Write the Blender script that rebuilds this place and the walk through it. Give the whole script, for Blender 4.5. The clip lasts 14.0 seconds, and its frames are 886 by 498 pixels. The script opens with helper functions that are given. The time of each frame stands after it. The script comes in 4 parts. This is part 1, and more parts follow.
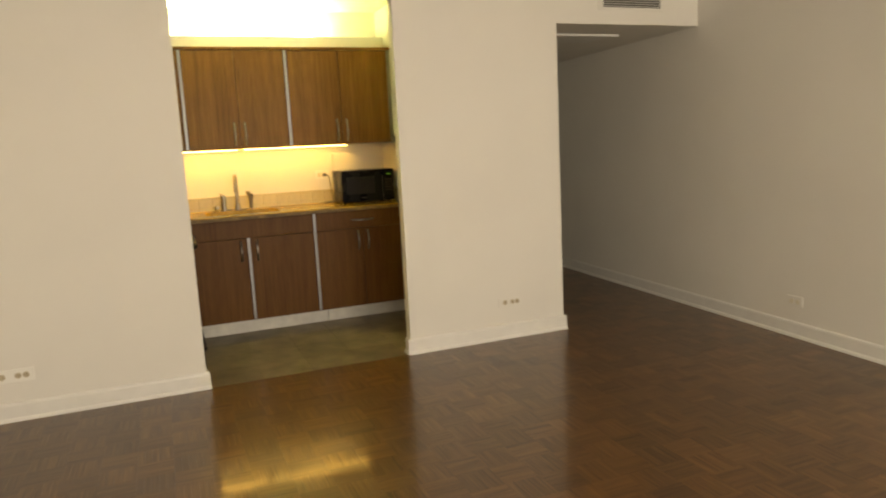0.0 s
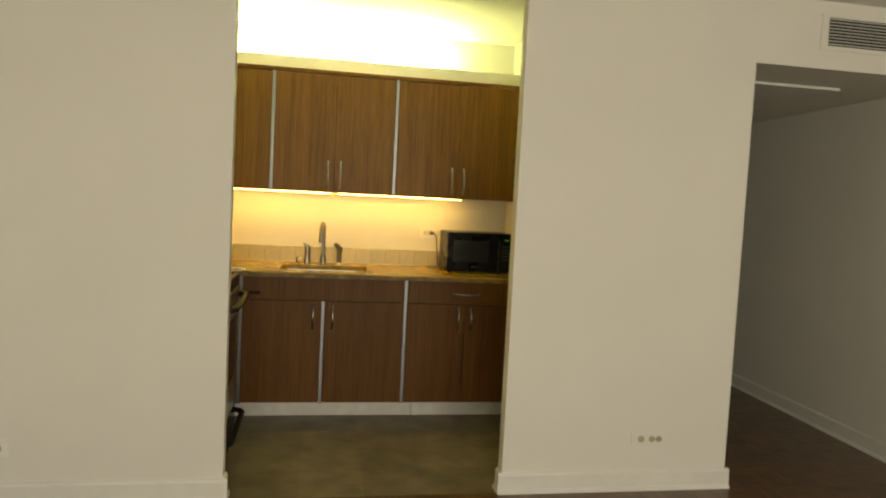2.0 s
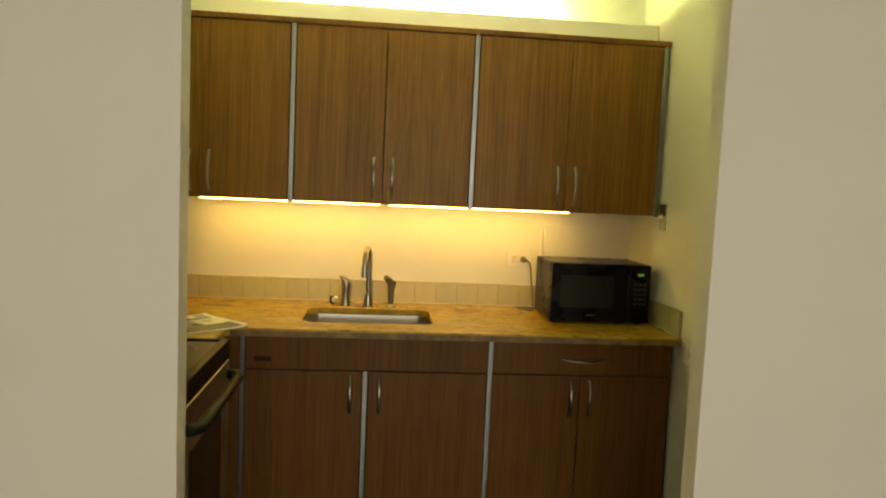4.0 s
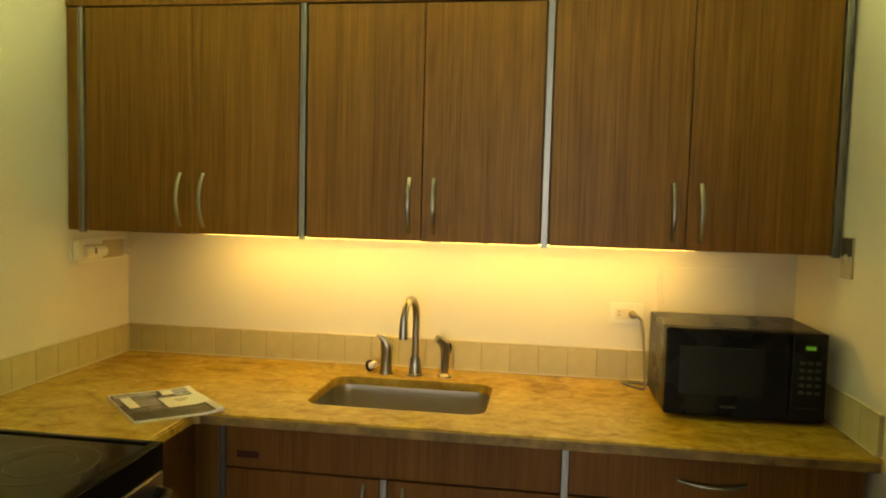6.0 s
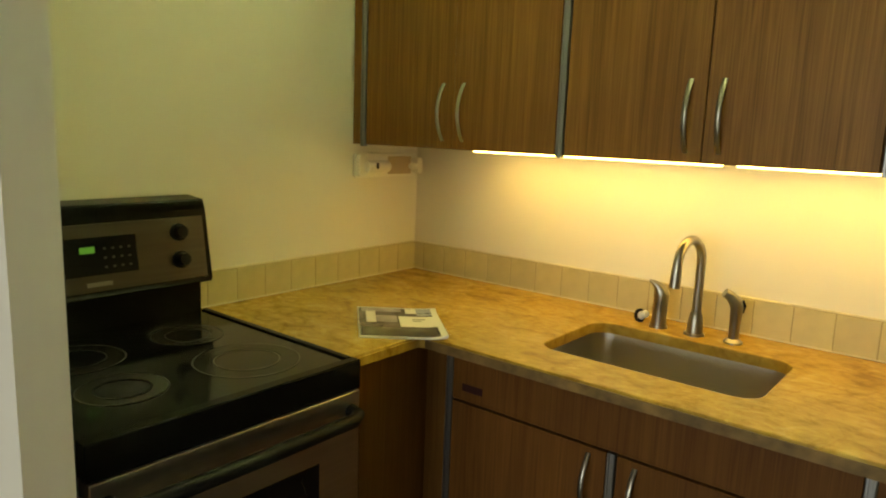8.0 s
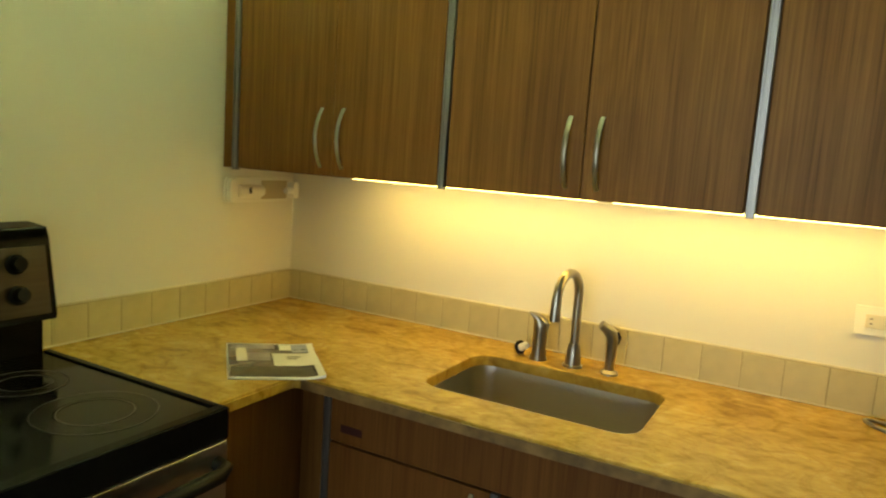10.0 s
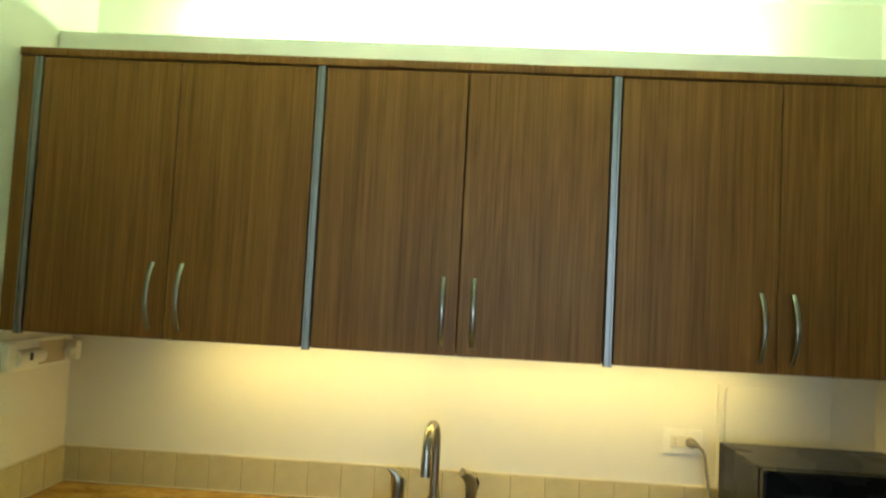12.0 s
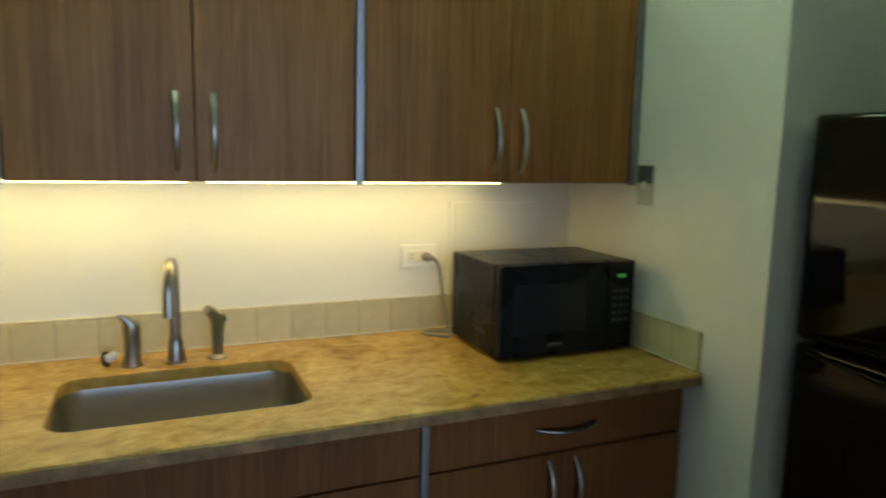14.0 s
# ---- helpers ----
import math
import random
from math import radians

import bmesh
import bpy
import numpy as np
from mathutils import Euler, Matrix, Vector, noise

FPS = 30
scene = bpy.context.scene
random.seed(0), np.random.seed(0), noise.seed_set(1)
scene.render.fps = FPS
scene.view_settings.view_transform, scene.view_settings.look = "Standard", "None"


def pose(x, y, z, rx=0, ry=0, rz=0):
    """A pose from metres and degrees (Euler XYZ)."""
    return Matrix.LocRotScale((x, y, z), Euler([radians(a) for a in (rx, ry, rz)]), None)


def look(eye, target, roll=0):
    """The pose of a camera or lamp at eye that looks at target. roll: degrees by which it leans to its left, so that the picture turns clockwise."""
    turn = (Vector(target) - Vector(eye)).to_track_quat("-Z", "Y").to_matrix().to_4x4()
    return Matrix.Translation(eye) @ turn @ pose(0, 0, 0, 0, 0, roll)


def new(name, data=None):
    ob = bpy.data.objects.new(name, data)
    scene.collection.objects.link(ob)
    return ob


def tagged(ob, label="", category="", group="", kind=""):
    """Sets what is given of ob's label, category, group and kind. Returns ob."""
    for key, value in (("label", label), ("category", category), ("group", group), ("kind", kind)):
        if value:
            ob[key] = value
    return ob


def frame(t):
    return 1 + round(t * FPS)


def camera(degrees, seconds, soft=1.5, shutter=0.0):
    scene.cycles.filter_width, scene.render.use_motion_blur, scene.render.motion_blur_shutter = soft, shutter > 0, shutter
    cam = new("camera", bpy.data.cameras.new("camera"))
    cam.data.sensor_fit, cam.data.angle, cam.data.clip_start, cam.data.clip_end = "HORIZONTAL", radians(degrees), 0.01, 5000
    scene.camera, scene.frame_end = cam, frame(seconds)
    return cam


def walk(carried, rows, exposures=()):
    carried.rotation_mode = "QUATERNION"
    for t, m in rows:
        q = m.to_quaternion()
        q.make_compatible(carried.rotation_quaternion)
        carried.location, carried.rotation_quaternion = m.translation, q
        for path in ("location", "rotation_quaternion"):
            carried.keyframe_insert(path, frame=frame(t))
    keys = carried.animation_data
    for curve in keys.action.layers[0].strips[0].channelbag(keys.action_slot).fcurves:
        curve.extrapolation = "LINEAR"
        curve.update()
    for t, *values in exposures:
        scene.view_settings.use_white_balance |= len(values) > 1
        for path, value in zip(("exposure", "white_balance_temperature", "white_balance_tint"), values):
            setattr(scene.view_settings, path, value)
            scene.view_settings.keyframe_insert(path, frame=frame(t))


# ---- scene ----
cam = camera(65.4, 14.0, soft=2.0, shutter=0.3)
PATH = [
    (0, (0.1, 0.228, 1.349), (0.833, 2.064, 1.049), -2.9),
    (0.5, (0.199, 0.364, 1.369), (0.726, 2.277, 1.116), -0.2),
    (1, (0.311, 0.617, 1.385), (0.765, 2.56, 1.258), 1.1),
    (1.5, (0.49, 0.944, 1.364), (0.914, 2.894, 1.221), 2.2),
    (2, (0.596, 1.294, 1.358), (0.955, 3.257, 1.225), 2.9),
    (2.5, (0.666, 1.675, 1.42), (0.931, 3.652, 1.275), 3.3),
    (3, (0.639, 2.068, 1.435), (0.88, 4.049, 1.297), 2.5),
    (5.5, (0.931, 3.457, 1.515), (0.83, 5.44, 1.274), 2.2),
    (6, (1.054, 3.597, 1.511), (0.773, 5.572, 1.378), 1.5),
    (6.5, (1.156, 3.711, 1.485), (0.619, 5.634, 1.359), 2.1),
    (7, (1.203, 3.861, 1.465), (0.277, 5.626, 1.302), 1.5),
    (7.5, (1.257, 3.990, 1.443), (0.008, 5.519, 1.113), 2.2),
    (10, (1.207, 4.091, 1.472), (0.250, 5.826, 1.205), 3.9),
    (10.5, (1.122, 4.07, 1.52), (0.464, 5.952, 1.354), 3.6),
    (11, (0.971, 4.108, 1.533), (0.399, 6.024, 1.543), 3.4),
    (11.5, (0.832, 4.043, 1.577), (0.452, 5.998, 1.763), 3.8),
    (12, (0.73, 3.951, 1.565), (0.626, 5.946, 1.671), 3.0),
    (12.5, (0.734, 3.963, 1.538), (0.674, 5.954, 1.356), 2.2),
    (13, (0.731, 3.967, 1.517), (0.686, 5.952, 1.28), 1.8),
    (13.5, (0.67, 4.0, 1.5), (0.9, 5.972, 1.26), 2.7),
    (14, (0.577, 4.057, 1.47), (1.365, 5.873, 1.19), 1.3),
]
EXPOSURES = [(0.0, 0.15, 10400, 19), (0.5, 0.3, 10200, 16), (1.0, 0.15, 9900, 13), (2.0, -0.15, 9700, 11), (3.0, -0.35, 9600, 9), (5.5, -0.1, 10200, 9), (6.5, -0.1, 9600, 7), (7.5, -0.1, 8600, 5), (10.0, -0.05, 7400, 0), (11.0, -0.3, 6700, 2), (11.5, -0.1, 6200, -6), (12.5, -0.2, 5650, 3), (13.5, -0.3, 5250, 9), (14.0, -0.27, 5000, 9)]
walk(cam, [(t, look(eye, target, roll)) for t, eye, target, roll in PATH], EXPOSURES)

# ---- world and large lights ----
world = bpy.data.worlds.new("sky")
scene.world = world
world.use_nodes = True
wn = world.node_tree
sky = wn.nodes.new("ShaderNodeTexSky")
sky.sky_type, sky.sun_disc = "NISHITA", False
sky.sun_elevation, sky.sun_rotation = radians(40), radians(120)
wn.links.new(sky.outputs[0], wn.nodes["Background"].inputs[0])
wn.nodes["Background"].inputs[1].default_value = 0.1


def window_lamp(name, x, y, z, w, h, power, color):
    data = bpy.data.lights.new(name, "AREA")
    data.shape, data.size, data.size_y, data.energy, data.color = "RECTANGLE", w, h, power, color
    ob = new(name, data)
    ob.matrix_world = look((x, y, z), (x, y + 1, z + 0.25))
    return ob


DAY = (0.84, 0.935, 1.0)
window_lamp("window_light", 1.3, -2.44, 1.62, 3.3, 1.2, 145, DAY)
COVE, STRIP = 360.0, 22.0  # strengths of the tubes

# ---- materials ----


def material(name, color, rough=0.6, metal=0.0, vary=0.06, scale=6.0, bump=0.0, bump_scale=60.0, stretch=(1, 1, 1), rand=0.0, coat=0.0, spec=0.5):
    """A painted, plastic or metal surface with cloudy variation, fine grain and a random shift per piece."""
    m = bpy.data.materials.new(name)
    m.use_nodes = True
    nt = m.node_tree
    b = nt.nodes["Principled BSDF"]
    b.inputs["Roughness"].default_value, b.inputs["Metallic"].default_value = rough, metal
    b.inputs["Coat Weight"].default_value = coat
    b.inputs["Specular IOR Level"].default_value = spec
    co = nt.nodes.new("ShaderNodeTexCoord")
    mp = nt.nodes.new("ShaderNodeMapping")
    mp.inputs["Scale"].default_value = stretch
    nt.links.new(co.outputs["Object"], mp.inputs[0])
    n1 = nt.nodes.new("ShaderNodeTexNoise")
    n1.inputs["Scale"].default_value, n1.inputs["Detail"].default_value = scale, 6
    nt.links.new(mp.outputs[0], n1.inputs[0])
    ramp = nt.nodes.new("ShaderNodeMapRange")
    ramp.inputs[1].default_value, ramp.inputs[2].default_value = 0.3, 0.7
    ramp.inputs[3].default_value, ramp.inputs[4].default_value = 1 - vary, 1 + vary
    nt.links.new(n1.outputs[0], ramp.inputs[0])
    last = ramp.outputs[0]
    if rand:
        oi = nt.nodes.new("ShaderNodeObjectInfo")
        geo = nt.nodes.new("ShaderNodeNewGeometry")
        add = nt.nodes.new("ShaderNodeMath")
        nt.links.new(oi.outputs["Random"], add.inputs[0])
        nt.links.new(geo.outputs["Random Per Island"], add.inputs[1])
        r2 = nt.nodes.new("ShaderNodeMapRange")
        r2.inputs[2].default_value = 2.0
        r2.inputs[3].default_value, r2.inputs[4].default_value = 1 - rand, 1 + rand
        nt.links.new(add.outputs[0], r2.inputs[0])
        mul = nt.nodes.new("ShaderNodeMath")
        mul.operation = "MULTIPLY"
        nt.links.new(last, mul.inputs[0])
        nt.links.new(r2.outputs[0], mul.inputs[1])
        last = mul.outputs[0]
    mix = nt.nodes.new("ShaderNodeVectorMath")
    mix.operation = "SCALE"
    mix.inputs[0].default_value = color
    nt.links.new(last, mix.inputs["Scale"])
    nt.links.new(mix.outputs[0], b.inputs["Base Color"])
    rr = nt.nodes.new("ShaderNodeMapRange")
    rr.inputs[3].default_value, rr.inputs[4].default_value = max(rough - 0.06, 0.02), min(rough + 0.06, 1)
    nt.links.new(n1.outputs[0], rr.inputs[0])
    nt.links.new(rr.outputs[0], b.inputs["Roughness"])
    if bump:
        n2 = nt.nodes.new("ShaderNodeTexNoise")
        n2.inputs["Scale"].default_value, n2.inputs["Detail"].default_value = bump_scale, 4
        nt.links.new(mp.outputs[0], n2.inputs[0])
        bp = nt.nodes.new("ShaderNodeBump")
        bp.inputs["Strength"].default_value, bp.inputs["Distance"].default_value = bump, 0.004
        nt.links.new(n2.outputs[0], bp.inputs["Height"])
        nt.links.new(bp.outputs[0], b.inputs["Normal"])
    return m


def wood(name, dark, light, axis, rough, fine=1.0, rand=0.08, coat=0.0, bump=0.15, spec=0.18):
    """Straight-grained wood: long cathedral figure and fine pores along one axis, shifted from piece to piece."""
    m = bpy.data.materials.new(name)
    m.use_nodes = True
    nt = m.node_tree
    b = nt.nodes["Principled BSDF"]
    b.inputs["Coat Weight"].default_value, b.inputs["Coat Roughness"].default_value = coat, 0.09
    b.inputs["Specular IOR Level"].default_value = spec
    co = nt.nodes.new("ShaderNodeTexCoord")
    oi = nt.nodes.new("ShaderNodeObjectInfo")
    geo = nt.nodes.new("ShaderNodeNewGeometry")
    both = nt.nodes.new("ShaderNodeMath")
    nt.links.new(oi.outputs["Random"], both.inputs[0])
    nt.links.new(geo.outputs["Random Per Island"], both.inputs[1])
    shift = nt.nodes.new("ShaderNodeVectorMath")
    shift.operation = "SCALE"
    shift.inputs[0].default_value = (7.3, 11.1, 5.7)
    nt.links.new(both.outputs[0], shift.inputs["Scale"])
    add = nt.nodes.new("ShaderNodeVectorMath")
    nt.links.new(co.outputs["Object"], add.inputs[0])
    nt.links.new(shift.outputs[0], add.inputs[1])

    def grain(across, along, detail, dist):
        mp = nt.nodes.new("ShaderNodeMapping")
        mp.inputs["Scale"].default_value = tuple(along if i == axis else across for i in range(3))
        nt.links.new(add.outputs[0], mp.inputs[0])
        n = nt.nodes.new("ShaderNodeTexNoise")
        n.inputs["Scale"].default_value, n.inputs["Detail"].default_value, n.inputs["Distortion"].default_value = 1.0, detail, dist
        nt.links.new(mp.outputs[0], n.inputs[0])
        return n.outputs[0]

    broad, mid, pore = grain(16 * fine, 0.6, 3, 0.8), grain(120 * fine, 1.8, 5, 0.6), grain(380 * fine, 6, 3, 0.0)
    wave = nt.nodes.new("ShaderNodeMath")
    wave.operation, wave.inputs[1].default_value = "MULTIPLY", 120.0
    nt.links.new(grain(4.5 * fine, 0.55, 1, 0.2), wave.inputs[0])
    figure = nt.nodes.new("ShaderNodeMath")
    figure.operation = "SINE"
    nt.links.new(wave.outputs[0], figure.inputs[0])
    s0 = nt.nodes.new("ShaderNodeMath")
    s0.operation, s0.inputs[1].default_value = "MULTIPLY_ADD", 0.014
    nt.links.new(figure.outputs[0], s0.inputs[0])
    s1 = nt.nodes.new("ShaderNodeMath")
    s1.operation, s1.inputs[1].default_value = "MULTIPLY_ADD", 0.25
    nt.links.new(broad, s1.inputs[0])
    s2 = nt.nodes.new("ShaderNodeMath")
    s2.operation, s2.inputs[1].default_value = "MULTIPLY_ADD", 0.4
    nt.links.new(mid, s2.inputs[0])
    s3 = nt.nodes.new("ShaderNodeMath")
    s3.operation, s3.inputs[1].default_value = "MULTIPLY", 0.35
    nt.links.new(pore, s3.inputs[0])
    nt.links.new(s3.outputs[0], s0.inputs[2])
    nt.links.new(s0.outputs[0], s2.inputs[2])
    nt.links.new(s2.outputs[0], s1.inputs[2])
    ramp = nt.nodes.new("ShaderNodeMapRange")
    ramp.inputs[1].default_value, ramp.inputs[2].default_value = 0.37, 0.63
    nt.links.new(s1.outputs[0], ramp.inputs[0])
    mix = nt.nodes.new("ShaderNodeMix")
    mix.data_type = "RGBA"
    mix.inputs["A"].default_value, mix.inputs["B"].default_value = (*dark, 1), (*light, 1)
    nt.links.new(ramp.outputs[0], mix.inputs["Factor"])
    hsv = nt.nodes.new("ShaderNodeHueSaturation")
    rv = nt.nodes.new("ShaderNodeMapRange")
    rv.inputs[2].default_value = 2.0
    rv.inputs[3].default_value, rv.inputs[4].default_value = 1 - rand, 1 + rand
    nt.links.new(both.outputs[0], rv.inputs[0])
    nt.links.new(rv.outputs[0], hsv.inputs["Value"])
    nt.links.new(mix.outputs["Result"], hsv.inputs["Color"])
    nt.links.new(hsv.outputs[0], b.inputs["Base Color"])
    rr = nt.nodes.new("ShaderNodeMapRange")
    rr.inputs[3].default_value, rr.inputs[4].default_value = rough + 0.1, max(rough - 0.1, 0.05)
    nt.links.new(s1.outputs[0], rr.inputs[0])
    nt.links.new(rr.outputs[0], b.inputs["Roughness"])
    bp = nt.nodes.new("ShaderNodeBump")
    bp.inputs["Strength"].default_value, bp.inputs["Distance"].default_value = bump, 0.001
    nt.links.new(s2.outputs[0], bp.inputs["Height"])
    nt.links.new(bp.outputs[0], b.inputs["Normal"])
    return m


def granite(name):
    """Gold-brown veined stone with drifting clouds, dark veins and fine crystals."""
    m = bpy.data.materials.new(name)
    m.use_nodes = True
    nt = m.node_tree
    b = nt.nodes["Principled BSDF"]
    b.inputs["Roughness"].default_value = 0.22
    co = nt.nodes.new("ShaderNodeTexCoord")
    mp = nt.nodes.new("ShaderNodeMapping")
    mp.inputs["Rotation"].default_value, mp.inputs["Scale"].default_value = (0, 0, radians(-14)), (1.0, 1.45, 1.0)
    nt.links.new(co.outputs["Object"], mp.inputs[0])

    def cloud(scale, detail, dist):
        n = nt.nodes.new("ShaderNodeTexNoise")
        n.inputs["Scale"].default_value, n.inputs["Detail"].default_value, n.inputs["Distortion"].default_value = scale, detail, dist
        nt.links.new(mp.outputs[0], n.inputs[0])
        return n.outputs[0]

    def ramp(src, stops):
        r = nt.nodes.new("ShaderNodeValToRGB")
        r.color_ramp.elements[0].position, r.color_ramp.elements[0].color = stops[0][0], (*stops[0][1], 1)
        r.color_ramp.elements[1].position, r.color_ramp.elements[1].color = stops[-1][0], (*stops[-1][1], 1)
        for pos, col in stops[1:-1]:
            r.color_ramp.elements.new(pos).color = (*col, 1)
        nt.links.new(src, r.inputs[0])
        return r.outputs[0]

    base = ramp(cloud(11, 10, 1.0), [(0.24, (0.24, 0.135, 0.024)), (0.42, (0.40, 0.248, 0.046)), (0.58, (0.47, 0.300, 0.060)), (0.80, (0.56, 0.40, 0.12))])
    veins = ramp(cloud(3.2, 8, 3.0), [(0.455, (1, 1, 1)), (0.49, (0.78, 0.68, 0.55)), (0.50, (0.68, 0.58, 0.45)), (0.525, (1, 1, 1))])
    speck = ramp(cloud(42, 6, 0.4), [(0.32, (0.78, 0.73, 0.65)), (0.50, (0.98, 0.97, 0.95)), (0.66, (1.13, 1.13, 1.15))])
    m1 = nt.nodes.new("ShaderNodeMix")
    m1.data_type, m1.blend_type = "RGBA", "MULTIPLY"
    m1.inputs["Factor"].default_value = 0.4
    nt.links.new(base, m1.inputs["A"])
    nt.links.new(veins, m1.inputs["B"])
    m2 = nt.nodes.new("ShaderNodeMix")
    m2.data_type, m2.blend_type = "RGBA", "MULTIPLY"
    m2.inputs["Factor"].default_value = 0.55
    nt.links.new(m1.outputs["Result"], m2.inputs["A"])
    nt.links.new(speck, m2.inputs["B"])
    nt.links.new(m2.outputs["Result"], b.inputs["Base Color"])
    return m


def glow(name, color, strength, base=0.8):
    m = bpy.data.materials.new(name)
    m.use_nodes = True
    b = m.node_tree.nodes["Principled BSDF"]
    b.inputs["Base Color"].default_value = (base, base, base, 1)
    b.inputs["Emission Color"].default_value, b.inputs["Emission Strength"].default_value = (*color, 1), strength
    return m


WALL = material("wall_paint", (0.80, 0.78, 0.725), 0.62, vary=0.025, scale=1.5, bump=0.06, bump_scale=240)
CEIL = material("ceiling_paint", (0.80, 0.79, 0.75), 0.8, vary=0.025, scale=1.5, bump=0.08, bump_scale=160)
TRIM = material("trim_paint", (0.80, 0.79, 0.75), 0.4, vary=0.03, scale=9)
KICK = material("kick_paint", (0.74, 0.72, 0.66), 0.5, vary=0.1, scale=12)
WHITE = material("white_plastic", (0.86, 0.85, 0.80), 0.4, vary=0.02)
RECESS = material("tan_plastic", (0.52, 0.44, 0.31), 0.5, vary=0.05)
IVORY = material("ivory_plastic", (0.76, 0.71, 0.58), 0.4, vary=0.02)
MAROON = material("maroon_sticker", (0.045, 0.014, 0.013), 0.6, vary=0.2, spec=0.15)
SLOT = material("dark_slot", (0.05, 0.045, 0.04), 0.6)
CABWOOD = wood("walnut_laminate", (0.130, 0.054, 0.013), (0.256, 0.120, 0.029), 2, 0.42)
CABSIDE = wood("walnut_side", (0.105, 0.045, 0.012), (0.20, 0.094, 0.024), 2, 0.5)
# base fronts: darker and redder tone than CABWOOD
FRONTWOOD = wood("base_front_walnut", (0.098, 0.036, 0.009), (0.168, 0.072, 0.018), 2, 0.42)
PARQUET_X = wood("parquet_finger_along_x", (0.052, 0.021, 0.006), (0.150, 0.068, 0.020), 0, 0.32, fine=0.6, rand=0.42, coat=0.45, spec=0.3, bump=0.06)
PARQUET_Y = wood("parquet_finger_along_y", (0.052, 0.021, 0.006), (0.150, 0.068, 0.020), 1, 0.32, fine=0.6, rand=0.42, coat=0.45, spec=0.3, bump=0.06)
GROUT = material("floor_gap", (0.05, 0.026, 0.012), 0.8)
SLATE = material("floor_tile", (0.20, 0.148, 0.092), 0.42, vary=0.4, scale=5.5, bump=0.2, bump_scale=30, rand=0.22)
SLATE_JOINT = material("floor_joint", (0.19, 0.16, 0.10), 0.85)
SPLASH = material("splash_tile", (0.56, 0.49, 0.29), 0.35, vary=0.1, scale=14, rand=0.09)
SPLASH_JOINT = material("splash_joint", (0.38, 0.32, 0.19), 0.85)
CAULK = material("ivory_caulk", (0.66, 0.60, 0.44), 0.5, vary=0.1, scale=30)
STONE = granite("gold_granite")
ALU = material("brushed_aluminium", (0.28, 0.28, 0.29), 0.40, metal=1.0, vary=0.05, stretch=(60, 60, 1))
NICKEL = material("brushed_nickel", (0.32, 0.305, 0.28), 0.32, metal=1.0, vary=0.06, scale=20)
DARKSTEEL = material("dark_steel", (0.062, 0.057, 0.050), 0.40, metal=1.0, vary=0.1, scale=3, stretch=(1, 1, 30))
STEEL = material("stainless_steel", (0.46, 0.45, 0.43), 0.32, metal=1.0, vary=0.07, scale=3, stretch=(1, 1, 30))
SINKSTEEL = material("sink_steel", (0.43, 0.42, 0.40), 0.32, metal=1.0, vary=0.02, scale=8)
BLACKGLASS = material("black_glass", (0.006, 0.006, 0.007), 0.09, vary=0.05, spec=0.14)
BLACKENAMEL = material("black_enamel", (0.005, 0.005, 0.005), 0.22, vary=0.05, spec=0.06)
BLACKPLASTIC = material("black_plastic", (0.007, 0.007, 0.008), 0.28, spec=0.16, vary=0.05, bump=0.05, bump_scale=400)
FRIDGEBLACK = material("black_door_skin", (0.004, 0.004, 0.004), 0.08, spec=0.36, vary=0.2, bump=0.012, bump_scale=9)
RINGGREY = material("burner_ring", (0.022, 0.021, 0.020), 0.3, vary=0.7, scale=25)
SCUFF = material("burner_scuff", (0.020, 0.019, 0.018), 0.22, vary=0.8, scale=14, spec=0.14)
MATBLACK = material("matt_black_grip", (0.008, 0.008, 0.008), 0.5, spec=0.12, vary=0.1)
GREYMARK = material("grey_print", (0.14, 0.14, 0.14), 0.5)
DARKVENT = material("vent_dark", (0.03, 0.029, 0.026), 0.8)
VENTGREY = material("vent_grey", (0.56, 0.55, 0.52), 0.5)
RUBBER = material("grey_cable", (0.19, 0.175, 0.15), 0.55)
GREEN = glow("green_display", (0.25, 1.0, 0.08), 0.20, 0.01)
MESHGLASS = material("oven_screen", (0.011, 0.011, 0.012), 0.3, vary=0.0, spec=0.3)
DIMMARK = material("dim_print", (0.035, 0.035, 0.035), 0.5)
PLATE = material("plate_metal", (0.46, 0.42, 0.34), 0.35, vary=0.06)
# same stone as the slab, less polished; the front's shade darkens its colour
STONE_EDGE = material("shaded_rough_stone_edge", (0.20, 0.118, 0.038), 0.55, vary=0.4, scale=22, bump=0.7, bump_scale=45)
STRIPGLOW = glow("strip_tube", (1.0, 0.67, 0.17), STRIP)
COVEGLOW = glow("cove_tube", (0.80, 1.0, 0.48), COVE)

# ---- mesh helpers ----
ORIGIN = {}


def thing(name, at, label, category, group="", kind=""):
    ob = new(name)
    ob.empty_display_size = 0.05
    ob.location = at
    ORIGIN[ob.name] = Vector(at)
    return tagged(ob, label, category, group, kind)


def part(name, bm, mat, parent, label="", smooth=False):
    """One mesh, given in world places, linked under a thing or a part."""
    me = bpy.data.meshes.new(name)
    o = ORIGIN[parent.name]
    bmesh.ops.translate(bm, verts=bm.verts, vec=-o)
    bmesh.ops.recalc_face_normals(bm, faces=bm.faces)
    bm.to_mesh(me)
    bm.free()
    me.materials.append(mat)
    if smooth:
        for p in me.polygons:
            p.use_smooth = True
        me.set_sharp_from_angle(angle=radians(40))
    ob = new(name, me)
    ob.parent = parent
    ORIGIN[ob.name] = o
    return tagged(ob, label)


